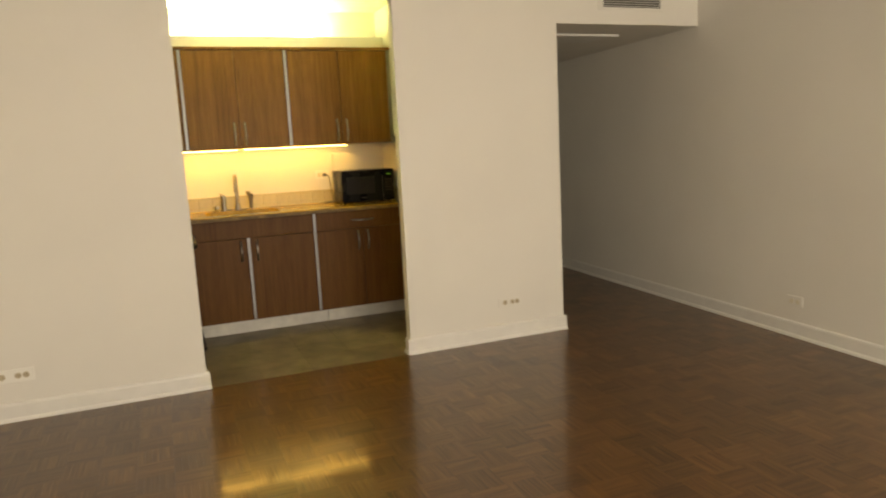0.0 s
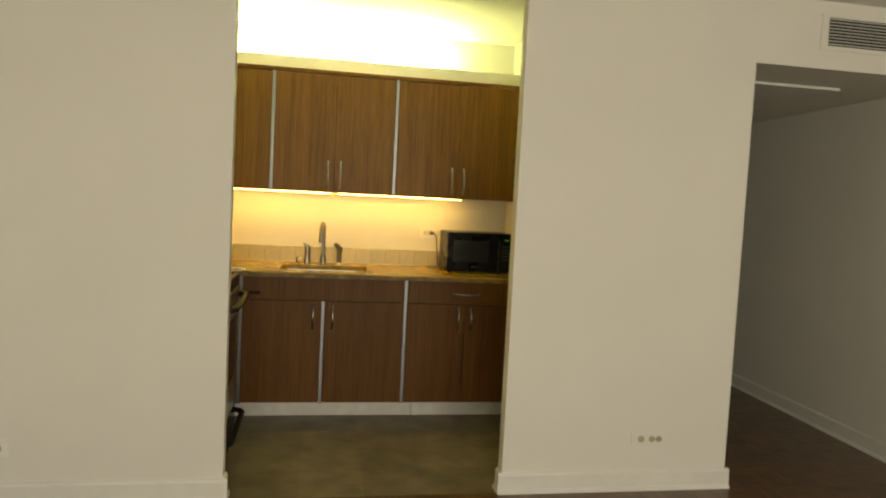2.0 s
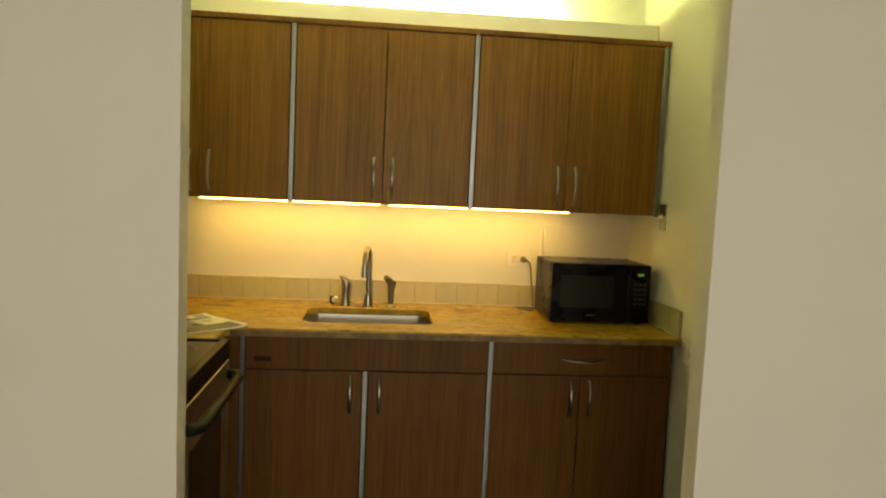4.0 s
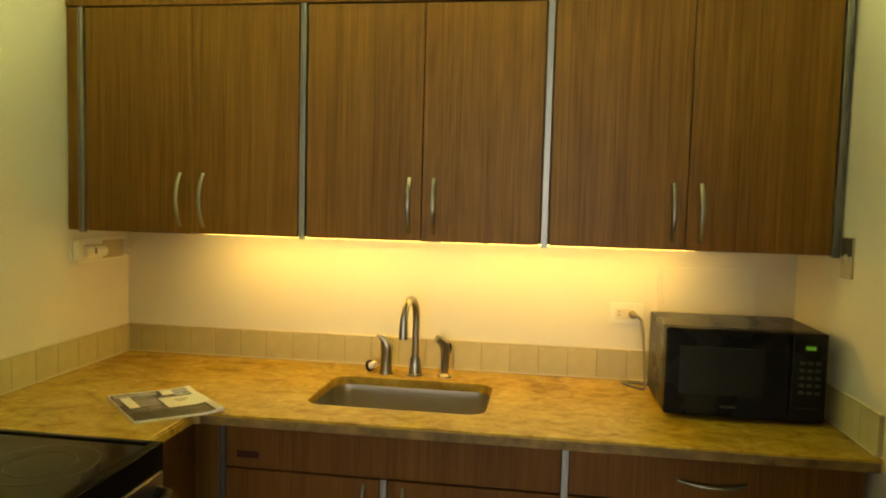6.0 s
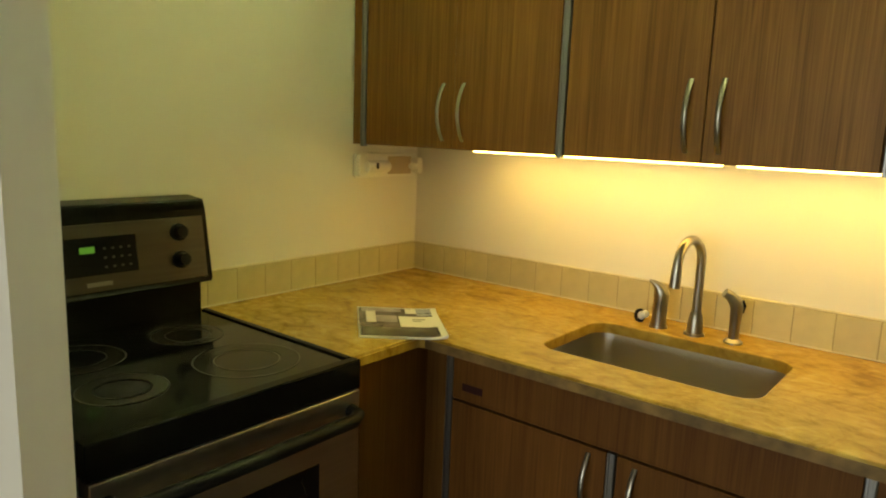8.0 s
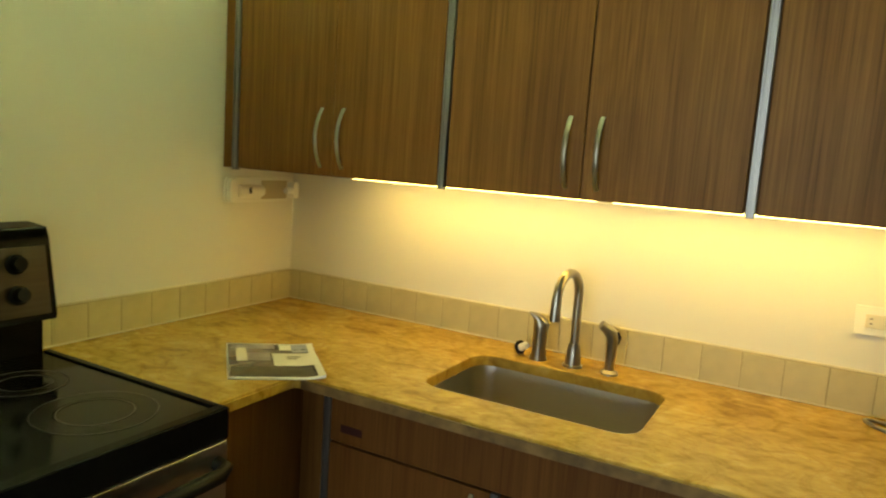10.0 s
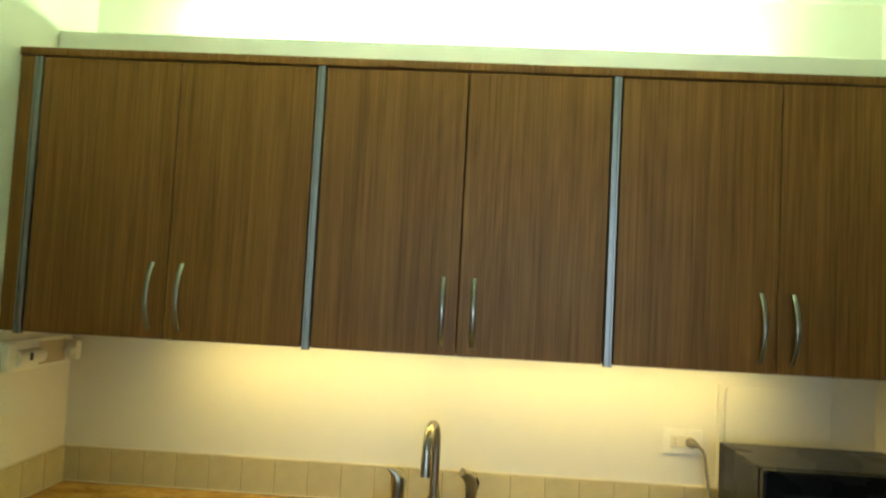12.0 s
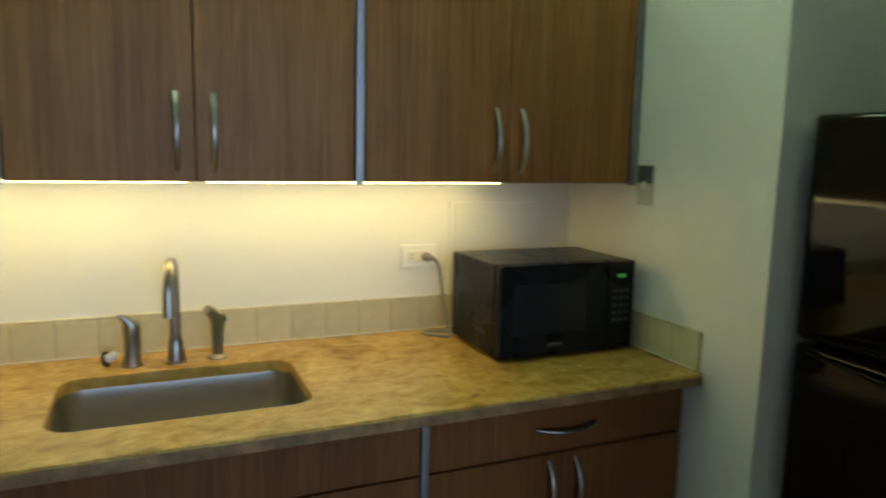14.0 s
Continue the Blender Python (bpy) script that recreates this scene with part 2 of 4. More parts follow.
def solo(name, bm, mat, label="", category="", kind="", smooth=False, group=""):
    """One mesh that is a thing, or a piece of the setting, by itself; its origin lies at its base."""
    xs = [v.co.copy() for v in bm.verts]
    lo = Vector((min(c[i] for c in xs) for i in range(3)))
    hi = Vector((max(c[i] for c in xs) for i in range(3)))
    o = Vector(((lo.x + hi.x) / 2, (lo.y + hi.y) / 2, lo.z))
    me = bpy.data.meshes.new(name)
    bmesh.ops.translate(bm, verts=bm.verts, vec=-o)
    bmesh.ops.recalc_face_normals(bm, faces=bm.faces)
    bm.to_mesh(me)
    bm.free()
    me.materials.append(mat)
    if smooth:
        for p in me.polygons:
            p.use_smooth = True
        me.set_sharp_from_angle(angle=radians(40))
    ob = new(name, me)
    ob.location = o
    ORIGIN[ob.name] = o
    return tagged(ob, label, category, group, kind)


def box(x0, x1, y0, y1, z0, z1, bevel=0.0, seg=2, bm=None):
    own = bmesh.new()
    bmesh.ops.create_cube(own, size=1)
    for v in own.verts:
        v.co = Vector(((x0 + x1) / 2 + v.co.x * (x1 - x0), (y0 + y1) / 2 + v.co.y * (y1 - y0), (z0 + z1) / 2 + v.co.z * (z1 - z0)))
    if bevel:
        bmesh.ops.bevel(own, geom=own.edges[:], offset=bevel, segments=seg, affect="EDGES", profile=0.5)
    return join(bm, own)


def join(bm, own):
    if bm is None:
        return own
    me = bpy.data.meshes.new("tmp")
    own.to_mesh(me)
    own.free()
    bm.from_mesh(me)
    bpy.data.meshes.remove(me)
    return bm


def tube(points, radii, sides=12, bm=None, flat=1.0, caps=True):
    """A round bar through points; radii one number or one per point; flat squeezes it along its second side."""
    own = bmesh.new()
    pts = [Vector(p) for p in points]
    rad = radii if isinstance(radii, (list, tuple)) else [radii] * len(pts)
    rings, side = [], None
    for i, p in enumerate(pts):
        d = (pts[min(i + 1, len(pts) - 1)] - pts[max(i - 1, 0)]).normalized()
        if side is None:
            side = d.orthogonal().normalized() if abs(d.x) > 0.9 else (Vector((1, 0, 0)) - d * d.x).normalized()
        side = (side - d * side.dot(d)).normalized()
        up = d.cross(side)
        rings.append([own.verts.new(p + (side * math.cos(a) + up * math.sin(a) * flat) * rad[i]) for a in [2 * math.pi * k / sides for k in range(sides)]])
    for r0, r1 in zip(rings, rings[1:]):
        for k in range(sides):
            own.faces.new((r0[k], r0[(k + 1) % sides], r1[(k + 1) % sides], r1[k]))
    if caps:
        own.faces.new(rings[0][::-1])
        own.faces.new(rings[-1])
    return join(bm, own)


def prism(outline, axis, a, b, bevel=0.0, bm=None):
    """A flat outline pushed along an axis from a to b. The outline gives the other two coordinates in order."""
    own = bmesh.new()

    def at(p, c):
        q = list(p)
        q.insert(axis, c)
        return Vector(q)

    lo = [own.verts.new(at(p, a)) for p in outline]
    hi = [own.verts.new(at(p, b)) for p in outline]
    n = len(outline)
    own.faces.new(lo[::-1])
    own.faces.new(hi)
    for k in range(n):
        own.faces.new((lo[k], lo[(k + 1) % n], hi[(k + 1) % n], hi[k]))
    if bevel:
        bmesh.ops.bevel(own, geom=own.edges[:], offset=bevel, segments=2, affect="EDGES", profile=0.5)
    return join(bm, own)


def rounded(x0, x1, y0, y1, r, n=6):
    pts = []
    for cx, cy, a0 in ((x1 - r, y1 - r, 0), (x0 + r, y1 - r, 90), (x0 + r, y0 + r, 180), (x1 - r, y0 + r, 270)):
        pts += [(cx + r * math.cos(radians(a0 + 90 * k / n)), cy + r * math.sin(radians(a0 + 90 * k / n))) for k in range(n + 1)]
    return pts


def wall_thing(name, bm, mat=None, label="", category="wall"):
    return solo(name, bm, mat or WALL, label, category, "structure")


# ---- the setting ----
WY, WB = 4.376, 4.448          # partition, living-room face and kitchen face
OL, OR, CX = 0.226, 1.497, 2.656   # opening's jambs; corner of the hall
KL, KR, KB = -0.512, 1.903, 6.04   # kitchen walls
H, HK, DROP, LW, SOUTH, HALL = 2.44, 2.472, 2.113, -0.912, -2.5, 9.2


def rx(y):
    return 3.78 + (y - 3.0) * 0.055


wall_thing("wall_partition_left", box(LW, OL, WY, WB, 0, H), label="cream painted partition wall beside the kitchen opening")
wall_thing("wall_partition_right", box(OR, CX, WY, WB, 0, H), label="cream painted wall between kitchen opening and hall")
wall_thing("wall_hall_left", box(CX - 0.09, CX, WB, HALL, 0, H), label="cream painted side wall of the hall")
wall_thing("wall_hall_end", box(CX - 0.09, 4.4, HALL, HALL + 0.1, 0, H), label="cream painted end wall of the hall")
wall_thing("wall_right", prism([(rx(SOUTH), SOUTH), (rx(HALL), HALL), (rx(HALL) + 0.1, HALL), (rx(SOUTH) + 0.1, SOUTH)], 2, 0, H), label="long cream painted wall of living room and hall")
wall_thing("wall_left", box(LW - 0.1, LW, SOUTH, WB, 0, H), label="cream painted side wall of the living room")
wall_thing("hall_bulkhead", prism([(CX, WY), (rx(WY), WY), (rx(HALL), HALL), (CX, HALL)], 2, DROP, H + 0.01), label="cream dropped bulkhead over the hall", category="bulkhead")
wall_thing("wall_kitchen_left", box(KL - 0.1, KL, WB, KB, 0, HK), label="cream painted kitchen wall behind the range")
wall_thing("wall_kitchen_back", box(KL - 0.1, CX - 0.09, KB, KB + 0.1, 0, HK), label="cream painted kitchen wall behind the counter")
wall_thing("wall_kitchen_right", box(KR, CX - 0.09, 5.207, KB, 0, HK), label="cream painted kitchen wall beside the refrigerator niche")
bm = box(LW - 0.1, 4.4, SOUTH - 0.1, WB, H, H + 0.14)
box(CX - 0.09, 4.4, WB, HALL + 0.1, H, H + 0.14, bm=bm)
wall_thing("ceiling", bm, CEIL, "flat off-white painted ceiling", "ceiling")
wall_thing("ceiling_kitchen", box(KL - 0.1, CX - 0.09, WB, KB + 0.1, HK, HK + 0.1), CEIL, "flat off-white painted kitchen ceiling washed by cove light", "ceiling")

# window wall behind the walker
bm = box(LW - 0.1, -0.4, SOUTH - 0.1, SOUTH, 0, H)
box(3.0, 3.7, SOUTH - 0.1, SOUTH, 0, H, bm=bm)
box(-0.4, 3.0, SOUTH - 0.1, SOUTH, 0, 0.65, bm=bm)
box(-0.4, 3.0, SOUTH - 0.1, SOUTH, 2.25, H, bm=bm)
wall_thing("wall_south", bm, label="cream painted window wall of the living room")

# floors
solo("floor", box(LW - 0.1, 4.4, SOUTH - 0.1, HALL + 0.1, -0.12, -0.012), GROUT, "dark brown finger-block parquet floor", "floor", "structure")
kitchen_floor = solo("kitchen_floor", box(KL, CX - 0.09, WY, KB, -0.0115, -0.003), SLATE_JOINT, "large olive-grey tile floor of the kitchen", "floor", "structure")


def skirting(name, line, flip=1):
    """A baseboard with a rounded top and a shoe moulding, along a straight line."""
    (xa, ya), (xb, yb) = line
    d = Vector((xb - xa, yb - ya)).normalized()
    n = Vector((-d.y, d.x)) * flip
    prof = [(0, 0), (0.024, 0), (0.023, 0.010), (0.018, 0.018), (0.013, 0.020), (0.013, 0.085), (0.010, 0.096), (0.005, 0.100), (0, 0.100)]
    own = bmesh.new()
    ends = []
    for x, y in line:
        ends.append([own.verts.new((x + n.x * p, y + n.y * p, z)) for p, z in prof])
    k = len(prof)
    for i in range(k):
        own.faces.new((ends[0][i], ends[0][(i + 1) % k], ends[1][(i + 1) % k], ends[1][i]))
    own.faces.new(ends[0])
    own.faces.new(ends[1][::-1])
    return solo(name, own, TRIM, "white painted wooden baseboard along the wall", "baseboard", "structure")


skirting("baseboard", ((LW + 0.024, WY), (OL + 0.02, WY)), -1)
skirting("baseboard", ((OR - 0.02, WY), (CX + 0.02, WY)), -1)
skirting("baseboard", ((OL, WY), (OL, WB)), -1)
skirting("baseboard", ((OR, WY), (OR, WB)), 1)
skirting("baseboard", ((CX, WY), (CX, HALL)), -1)
skirting("baseboard", ((LW, SOUTH), (LW, WY)), -1)
skirting("baseboard", ((rx(SOUTH), SOUTH), (rx(HALL), HALL)), 1)
skirting("baseboard", ((CX + 0.02, HALL), (rx(HALL) - 0.02, HALL)), -1)

# ---- living-room fixtures ----


def vent():
    v = thing("air_vent", (3.27, WY, 2.205), "white framed wall register with dark horizontal louvres", "air vent")
    x0, x1, z0, z1 = 3.032, 3.514, 2.227, 2.363
    bm = box(2.991, x0, WY - 0.006, WY, 2.205, 2.378, 0.0015)
    box(x1, 3.545, WY - 0.006, WY, 2.205, 2.378, 0.0015, bm=bm)
    box(x0, x1, WY - 0.006, WY, 2.205, z0, 0.0015, bm=bm)
    box(x0, x1, WY - 0.006, WY, z1, 2.378, 0.0015, bm=bm)
    part("frame", bm, WALL, v)
    part("backing", box(x0, x1, WY - 0.0025, WY - 0.0005, z0, z1), DARKVENT, v)
    for i in range(9):
        z = z0 + (i + 0.5) * (z1 - z0) / 9
        part("slat", prism([(WY - 0.0026, z + 0.0040), (WY - 0.010, z + 0.0025), (WY - 0.012, z + 0.0010), (WY - 0.012, z - 0.0035), (WY - 0.010, z - 0.0040), (WY - 0.0026, z - 0.0010)], 0, x0, x1), VENTGREY, v, "grey metal louvre")


vent()


def hall_panel():
    p = thing("ceiling_panel", (3.1, 4.96, DROP - 0.022), "white framed access panel under the hall bulkhead", "access panel")
    part("fascia", box(2.70, 3.462, 4.783, 4.797, DROP - 0.014, DROP, 0.002), TRIM, p, "white front edge")
    part("panel", box(2.70, 2.988, 4.797, 5.13, DROP - 0.012, DROP, 0.002), TRIM, p)
    part("panel", box(2.994, 3.40, 4.797, 5.13, DROP - 0.012, DROP, 0.002), TRIM, p)


hall_panel()


def wall_plate(at, width, height, painted, name="wall_outlet"):
    """A long plate on the partition with a jack and a duplex socket."""
    x, z = at
    mat = WALL if painted else WHITE
    o = thing(name, (x, WY, z - height / 2), "wide cream wall plate with jack and socket" if painted else "wide white wall plate with jack and socket", "wall outlet")
    part("plate", box(x - width / 2, x + width / 2, WY - 0.007, WY, z - height / 2, z + height / 2, 0.002), mat, o)
    for dx, r in ((-0.5 * width + 0.05, 0.017), (0.025, 0.016), (0.062, 0.016)):
        s = part("socket", tube([(x + dx, WY - 0.0095, z), (x + dx, WY - 0.0065, z)], r, 20), RECESS, o, "round socket face")
        for ex in (-0.007, 0.005):
            part("slot", box(x + dx + ex, x + dx + ex + 0.002, WY - 0.0102, WY - 0.009, z - 0.004, z + 0.006), SLOT, s)
    return o


wall_plate((-0.738, 0.247), 0.202, 0.072, False)
wall_plate((2.222, 0.255), 0.162, 0.056, True)
side = thing("wall_outlet", (rx(3.417), 3.417, 0.20), "painted-over cream wall outlet near the baseboard", "wall outlet")
part("plate", box(rx(3.417) - 0.009, rx(3.417) + 0.002, 3.36, 3.475, 0.20, 0.268, 0.002), WALL, side)
for dy in (-0.022, 0.022):
    part("socket", tube([(rx(3.417) - 0.0115, 3.417 + dy, 0.234), (rx(3.417) - 0.008, 3.417 + dy, 0.234)], 0.016, 18), IVORY, side, "round socket face")

# ---- kitchen cabinets ----
UF, UB, UT = 5.697, 1.390, 2.118   # front, bottom and top of the wall cupboards


def bow(x, y, z0, z1, out=0.030, r=0.0062):
    """An upright bow handle."""
    n = 12
    pts = [(x, y - out * math.sin(math.pi * k / n) ** 0.8 if 0 < k < n else y, z0 + (z1 - z0) * k / n) for k in range(n + 1)]
    return tube(pts, r, 10, flat=0.45)


def bow_flat(x0, x1, y, z, out=0.028, r=0.0055):
    n = 12
    return tube([(x0 + (x1 - x0) * k / n, y - out * math.sin(math.pi * k / n) ** 0.8 if 0 < k < n else y, z - 0.004 * math.sin(math.pi * k / n)) for k in range(n + 1)], r, 10)


def strip(x, y, z0, z1, w=0.020):
    """An aluminium edge profile with two grooves."""
    o = [(x - w / 2, y + 0.01), (x - w / 2, y - 0.004), (x - w / 2 + 0.002, y - 0.006), (x - 0.004, y - 0.006), (x - 0.003, y - 0.003), (x + 0.003, y - 0.003), (x + 0.004, y - 0.006), (x + w / 2 - 0.002, y - 0.006), (x + w / 2, y - 0.004), (x + w / 2, y + 0.01)]
    return prism(o, 2, z0, z1)


def wall_cupboard(x0, x1, split, last=False, first=False):
    c = thing("wall_cupboard", ((x0 + x1) / 2, 5.88, UB), "walnut-laminate wall cupboard with two closed doors", "cupboard", "wall cupboards in a row")
    bm = box(x0 + 0.001, x0 + 0.018, UF + 0.022, KB - 0.001, UB + 0.002, UT)
    box(x1 - 0.018, x1 - 0.001, UF + 0.022, KB - 0.001, UB + 0.002, UT, bm=bm)
    box(x0 + 0.018, x1 - 0.018, UF + 0.022, KB - 0.001, UB + 0.020, UB + 0.036, bm=bm)
    box(x0 + 0.018, x1 - 0.018, UF + 0.022, KB - 0.001, UT - 0.018, UT, bm=bm)
    box(x0 + 0.018, x1 - 0.018, KB - 0.01, KB - 0.001, UB + 0.036, UT - 0.018, bm=bm)
    part("body", bm, CABSIDE, c)
    part("bottom_rail", box(x0 + 0.019, x1 - 0.019, UF + 0.0215, UF + 0.036, UB + 0.001, UB + 0.020), CABSIDE, c)
    g = 0.0145
    for a, b, hx in ((x0 + g, split - 0.0015, split - 0.039), (split + 0.0015, x1 - g, split + 0.039)):
        d = part("door", box(a, b, UF, UF + 0.019, UB, UT - 0.003, 0.0012, 1), CABWOOD, c, "vertical-grained walnut door")
        part("handle", bow(hx, UF, 1.415, 1.586), NICKEL, d, "brushed nickel bow handle", True)
    part("edge_strip", strip(x0, UF + 0.002, UB - 0.006, UT), ALU, c, "grooved aluminium strip")
    if last:
        part("edge_strip", strip(x1, UF + 0.002, UB - 0.006, UT), ALU, c, "grooved aluminium strip")
    return c


S = (-0.458, 0.301, 1.062, 1.886)
wall_cupboard(S[0], S[1], -0.071)
wall_cupboard(S[1], S[2], 0.684)
wall_cupboard(S[2], S[3], 1.472, True)
solo("cupboard_filler", box(KL + 0.001, S[0] - 0.013, UF + 0.004, UF + 0.022, UB, UT, 0.001, 1), CABWOOD, "narrow walnut filler strip beside the wall cupboard", "filler strip")
solo("cupboard_cornice", box(KL + 0.001, KR - 0.001, UF - 0.003, KB - 0.002, UT + 0.001, UT + 0.023, 0.0015, 1), CABWOOD, "thin walnut top board over the wall cupboards", "cornice")
solo("light_valance", box(KL + 0.001, KR - 0.001, 5.852, 5.872, UT + 0.024, 2.243, 0.002, 1), WALL, "cream painted board hiding the cove lights", "valance")


def tube_light(name, x0, x1, y, z, mat, label, upward):
    """A slim batten with a lit tube."""
    t = thing(name, ((x0 + x1) / 2, y, UT + 0.024 if upward else z - 0.0055), label, "light", name)
    if upward:
        part("housing", box(x0, x1, y - 0.025, y + 0.025, UT + 0.024, z + 0.006, 0.002, 1), WHITE, t)
        part("tube", tube([(x0 + 0.02, y, z + 0.022), (x1 - 0.02, y, z + 0.022)], 0.013, 12), mat, t, "glowing fluorescent tube")
    else:
        part("housing", box(x0, x1, y - 0.03, y + 0.03, z, z + 0.0155, 0.002, 1), WHITE, t)
        part("tube", box(x0 + 0.004, x1 - 0.004, y - 0.024, y + 0.024, z - 0.0055, z, 0.002, 1), mat, t, "glowing warm strip")
    return t


tube_light("under_cupboard_light", -0.116, 0.676, 5.885, UB - 0.0045, STRIPGLOW, "slim warm strip light under the wall cupboards", False)
tube_light("under_cupboard_light", 0.715, 1.545, 5.885, UB - 0.0045, STRIPGLOW, "slim warm strip light under the wall cupboards", False)
tube_light("cove_light", -0.10, 0.68, 5.95, UT + 0.088, COVEGLOW, "fluorescent batten on top of the wall cupboards", True)
tube_light("cove_light", 0.70, 1.42, 5.95, UT + 0.088, COVEGLOW, "fluorescent batten on top of the wall cupboards", True)

# base cupboards
BF = 5.425
BZ0, BZ1, CT, CU = 0.124, 0.878, 0.914, 0.882


def base_cupboard(x0, x1, split, wide_strip, drawer, label):
    c = thing("base_cupboard", ((x0 + x1) / 2, 5.74, 0), label, "cupboard", "base cupboards under the counter")
    bm = box(x0, x0 + 0.018, BF + 0.021, KB - 0.02, BZ0, CU)
    box(x1 - 0.018, x1, BF + 0.021, KB - 0.02, BZ0, CU, bm=bm)
    box(x0 + 0.018, x1 - 0.018, BF + 0.021, KB - 0.02, BZ0, BZ0 + 0.018, bm=bm)
    box(x0 + 0.018, x1 - 0.018, KB - 0.03, KB - 0.02, BZ0 + 0.018, CU, bm=bm)
    box(x0 + 0.018, x1 - 0.018, BF + 0.021, BF + 0.035, 0.728, 0.752, bm=bm)
    part("body", bm, CABSIDE, c)
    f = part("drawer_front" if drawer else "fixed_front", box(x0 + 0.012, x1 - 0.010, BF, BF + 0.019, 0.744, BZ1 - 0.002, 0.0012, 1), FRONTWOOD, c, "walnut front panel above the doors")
    if drawer:
        m = (x0 + x1) / 2
        part("handle", bow_flat(m - 0.085, m + 0.085, BF, 0.806), NICKEL, f, "brushed nickel bow handle", True)
    else:
        part("sticker", box(0.214, 0.280, BF - 0.0012, BF, 0.772, 0.792, 0.0004, 1), MAROON, f, "small dark maroon sticker")
    g = 0.013 if wide_strip else 0.0015
    off = 0.057 if wide_strip else 0.039
    for a, b, hx in ((x0 + 0.012, split - g, split - off), (split + g, x1 - 0.010, split + off)):
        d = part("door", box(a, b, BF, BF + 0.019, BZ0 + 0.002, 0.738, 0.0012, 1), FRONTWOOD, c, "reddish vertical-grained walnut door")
        part("handle", bow(hx, BF, 0.572, 0.722), NICKEL, d, "brushed nickel bow handle", True)
    if wide_strip:
        part("edge_strip", strip(split, BF + 0.002, BZ0 - 0.003, 0.740), ALU, c, "grooved aluminium strip")
    part("edge_strip", strip(x0 + 0.0005, BF + 0.002, BZ0 - 0.003, BZ1), ALU, c, "grooved aluminium strip")
    return c


base_cupboard(0.170, 1.136, 0.644, True, False, "walnut-laminate sink cupboard with two closed doors")
base_cupboard(1.137, 1.890, 1.508, False, True, "walnut-laminate base cupboard with drawer and two doors")
cc = thing("corner_cupboard", (-0.2, 5.3, BZ0), "plain dark walnut corner cupboard beside the range", "cupboard")
part("body", box(KL + 0.002, 0.066, 5.085, BF + 0.1, BZ0, CU, 0.001, 1), CABSIDE, cc)
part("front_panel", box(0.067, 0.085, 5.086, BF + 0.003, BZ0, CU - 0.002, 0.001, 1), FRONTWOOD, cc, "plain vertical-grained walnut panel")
solo("corner_post", box(0.086, 0.158, BF + 0.004, BF + 0.05, BZ0, CU, 0.001, 1), CABSIDE, "dark walnut corner post between the cupboards", "filler strip")
solo("kick_board", box(0.07, 1.222, 5.575, 5.59, 0.0, BZ0 - 0.001, 0.002, 1), KICK, "white painted kick board under the cupboards", "kick board")
solo("kick_board", box(1.224, KR - 0.001, 5.573, 5.588, 0.0, BZ0 - 0.001, 0.002, 1), KICK, "white painted kick board under the cupboards", "kick board")

# worktop with a cut-out for the sink
SX0, SX1, SY0, SY1 = 0.378, 0.912, 5.515, 5.858


def worktop():
    own = bmesh.new()
    front = 5.362
    outer = [(KL + 0.001, 5.082), (0.116, 5.082), (0.116, front - 0.02), (0.120, front - 0.006), (0.136, front), (KR - 0.012, front + 0.012), (KR - 0.002, front + 0.022), (KR - 0.002, KB - 0.001), (KL + 0.001, KB - 0.001)]
    hole = rounded(SX0, SX1, SY0, SY1, 0.055, 7)
    edges = []
    for loop in (outer, hole):
        vs = [own.verts.new((x, y, CT)) for x, y in loop]
        edges += [own.edges.new((vs[i], vs[(i + 1) % len(vs)])) for i in range(len(vs))]
    bmesh.ops.triangle_fill(own, use_beauty=True, use_dissolve=False, edges=edges)
    ext = bmesh.ops.extrude_face_region(own, geom=own.faces[:])
    bmesh.ops.translate(own, verts=[g for g in ext["geom"] if isinstance(g, bmesh.types.BMVert)], vec=(0, 0, CU + 0.001 - CT))
    top = [e for e in own.edges if all(abs(v.co.z - CT) < 1e-6 for v in e.verts) and any(abs(f.normal.z) < 0.5 for f in e.link_faces) and any(all(abs(v.co.z - CT) < 1e-6 for v in f.verts) for f in e.link_faces) and any(any(v.co.z < CT - 0.01 for v in f.verts) for f in e.link_faces)]
    bmesh.ops.bevel(own, geom=top, offset=0.004, segments=2, affect="EDGES", profile=0.5)
    w = thing("worktop", (0.7, 5.7, CU), "polished gold-brown granite worktop with sink cut-out", "worktop")
    part("slab", own, STONE, w)
    e = 0.0035
    # thin strip that puts the front face's shade into the stone colour
    part("front_edge", prism([(0.136, front - e), (KR - 0.013, front + 0.012 - e), (KR - 0.013, front + 0.013), (0.136, front + 0.001)], 2, CU + 0.001, CT - 0.007, 0.001), STONE_EDGE, w, "rough stone edge with shade in its dark colour")
    part("return_edge", box(0.115, 0.116 + e, 5.083, front - 0.02, CU + 0.001, CT - 0.007, 0.001, 1), STONE, w, "gold stone edge")


worktop()


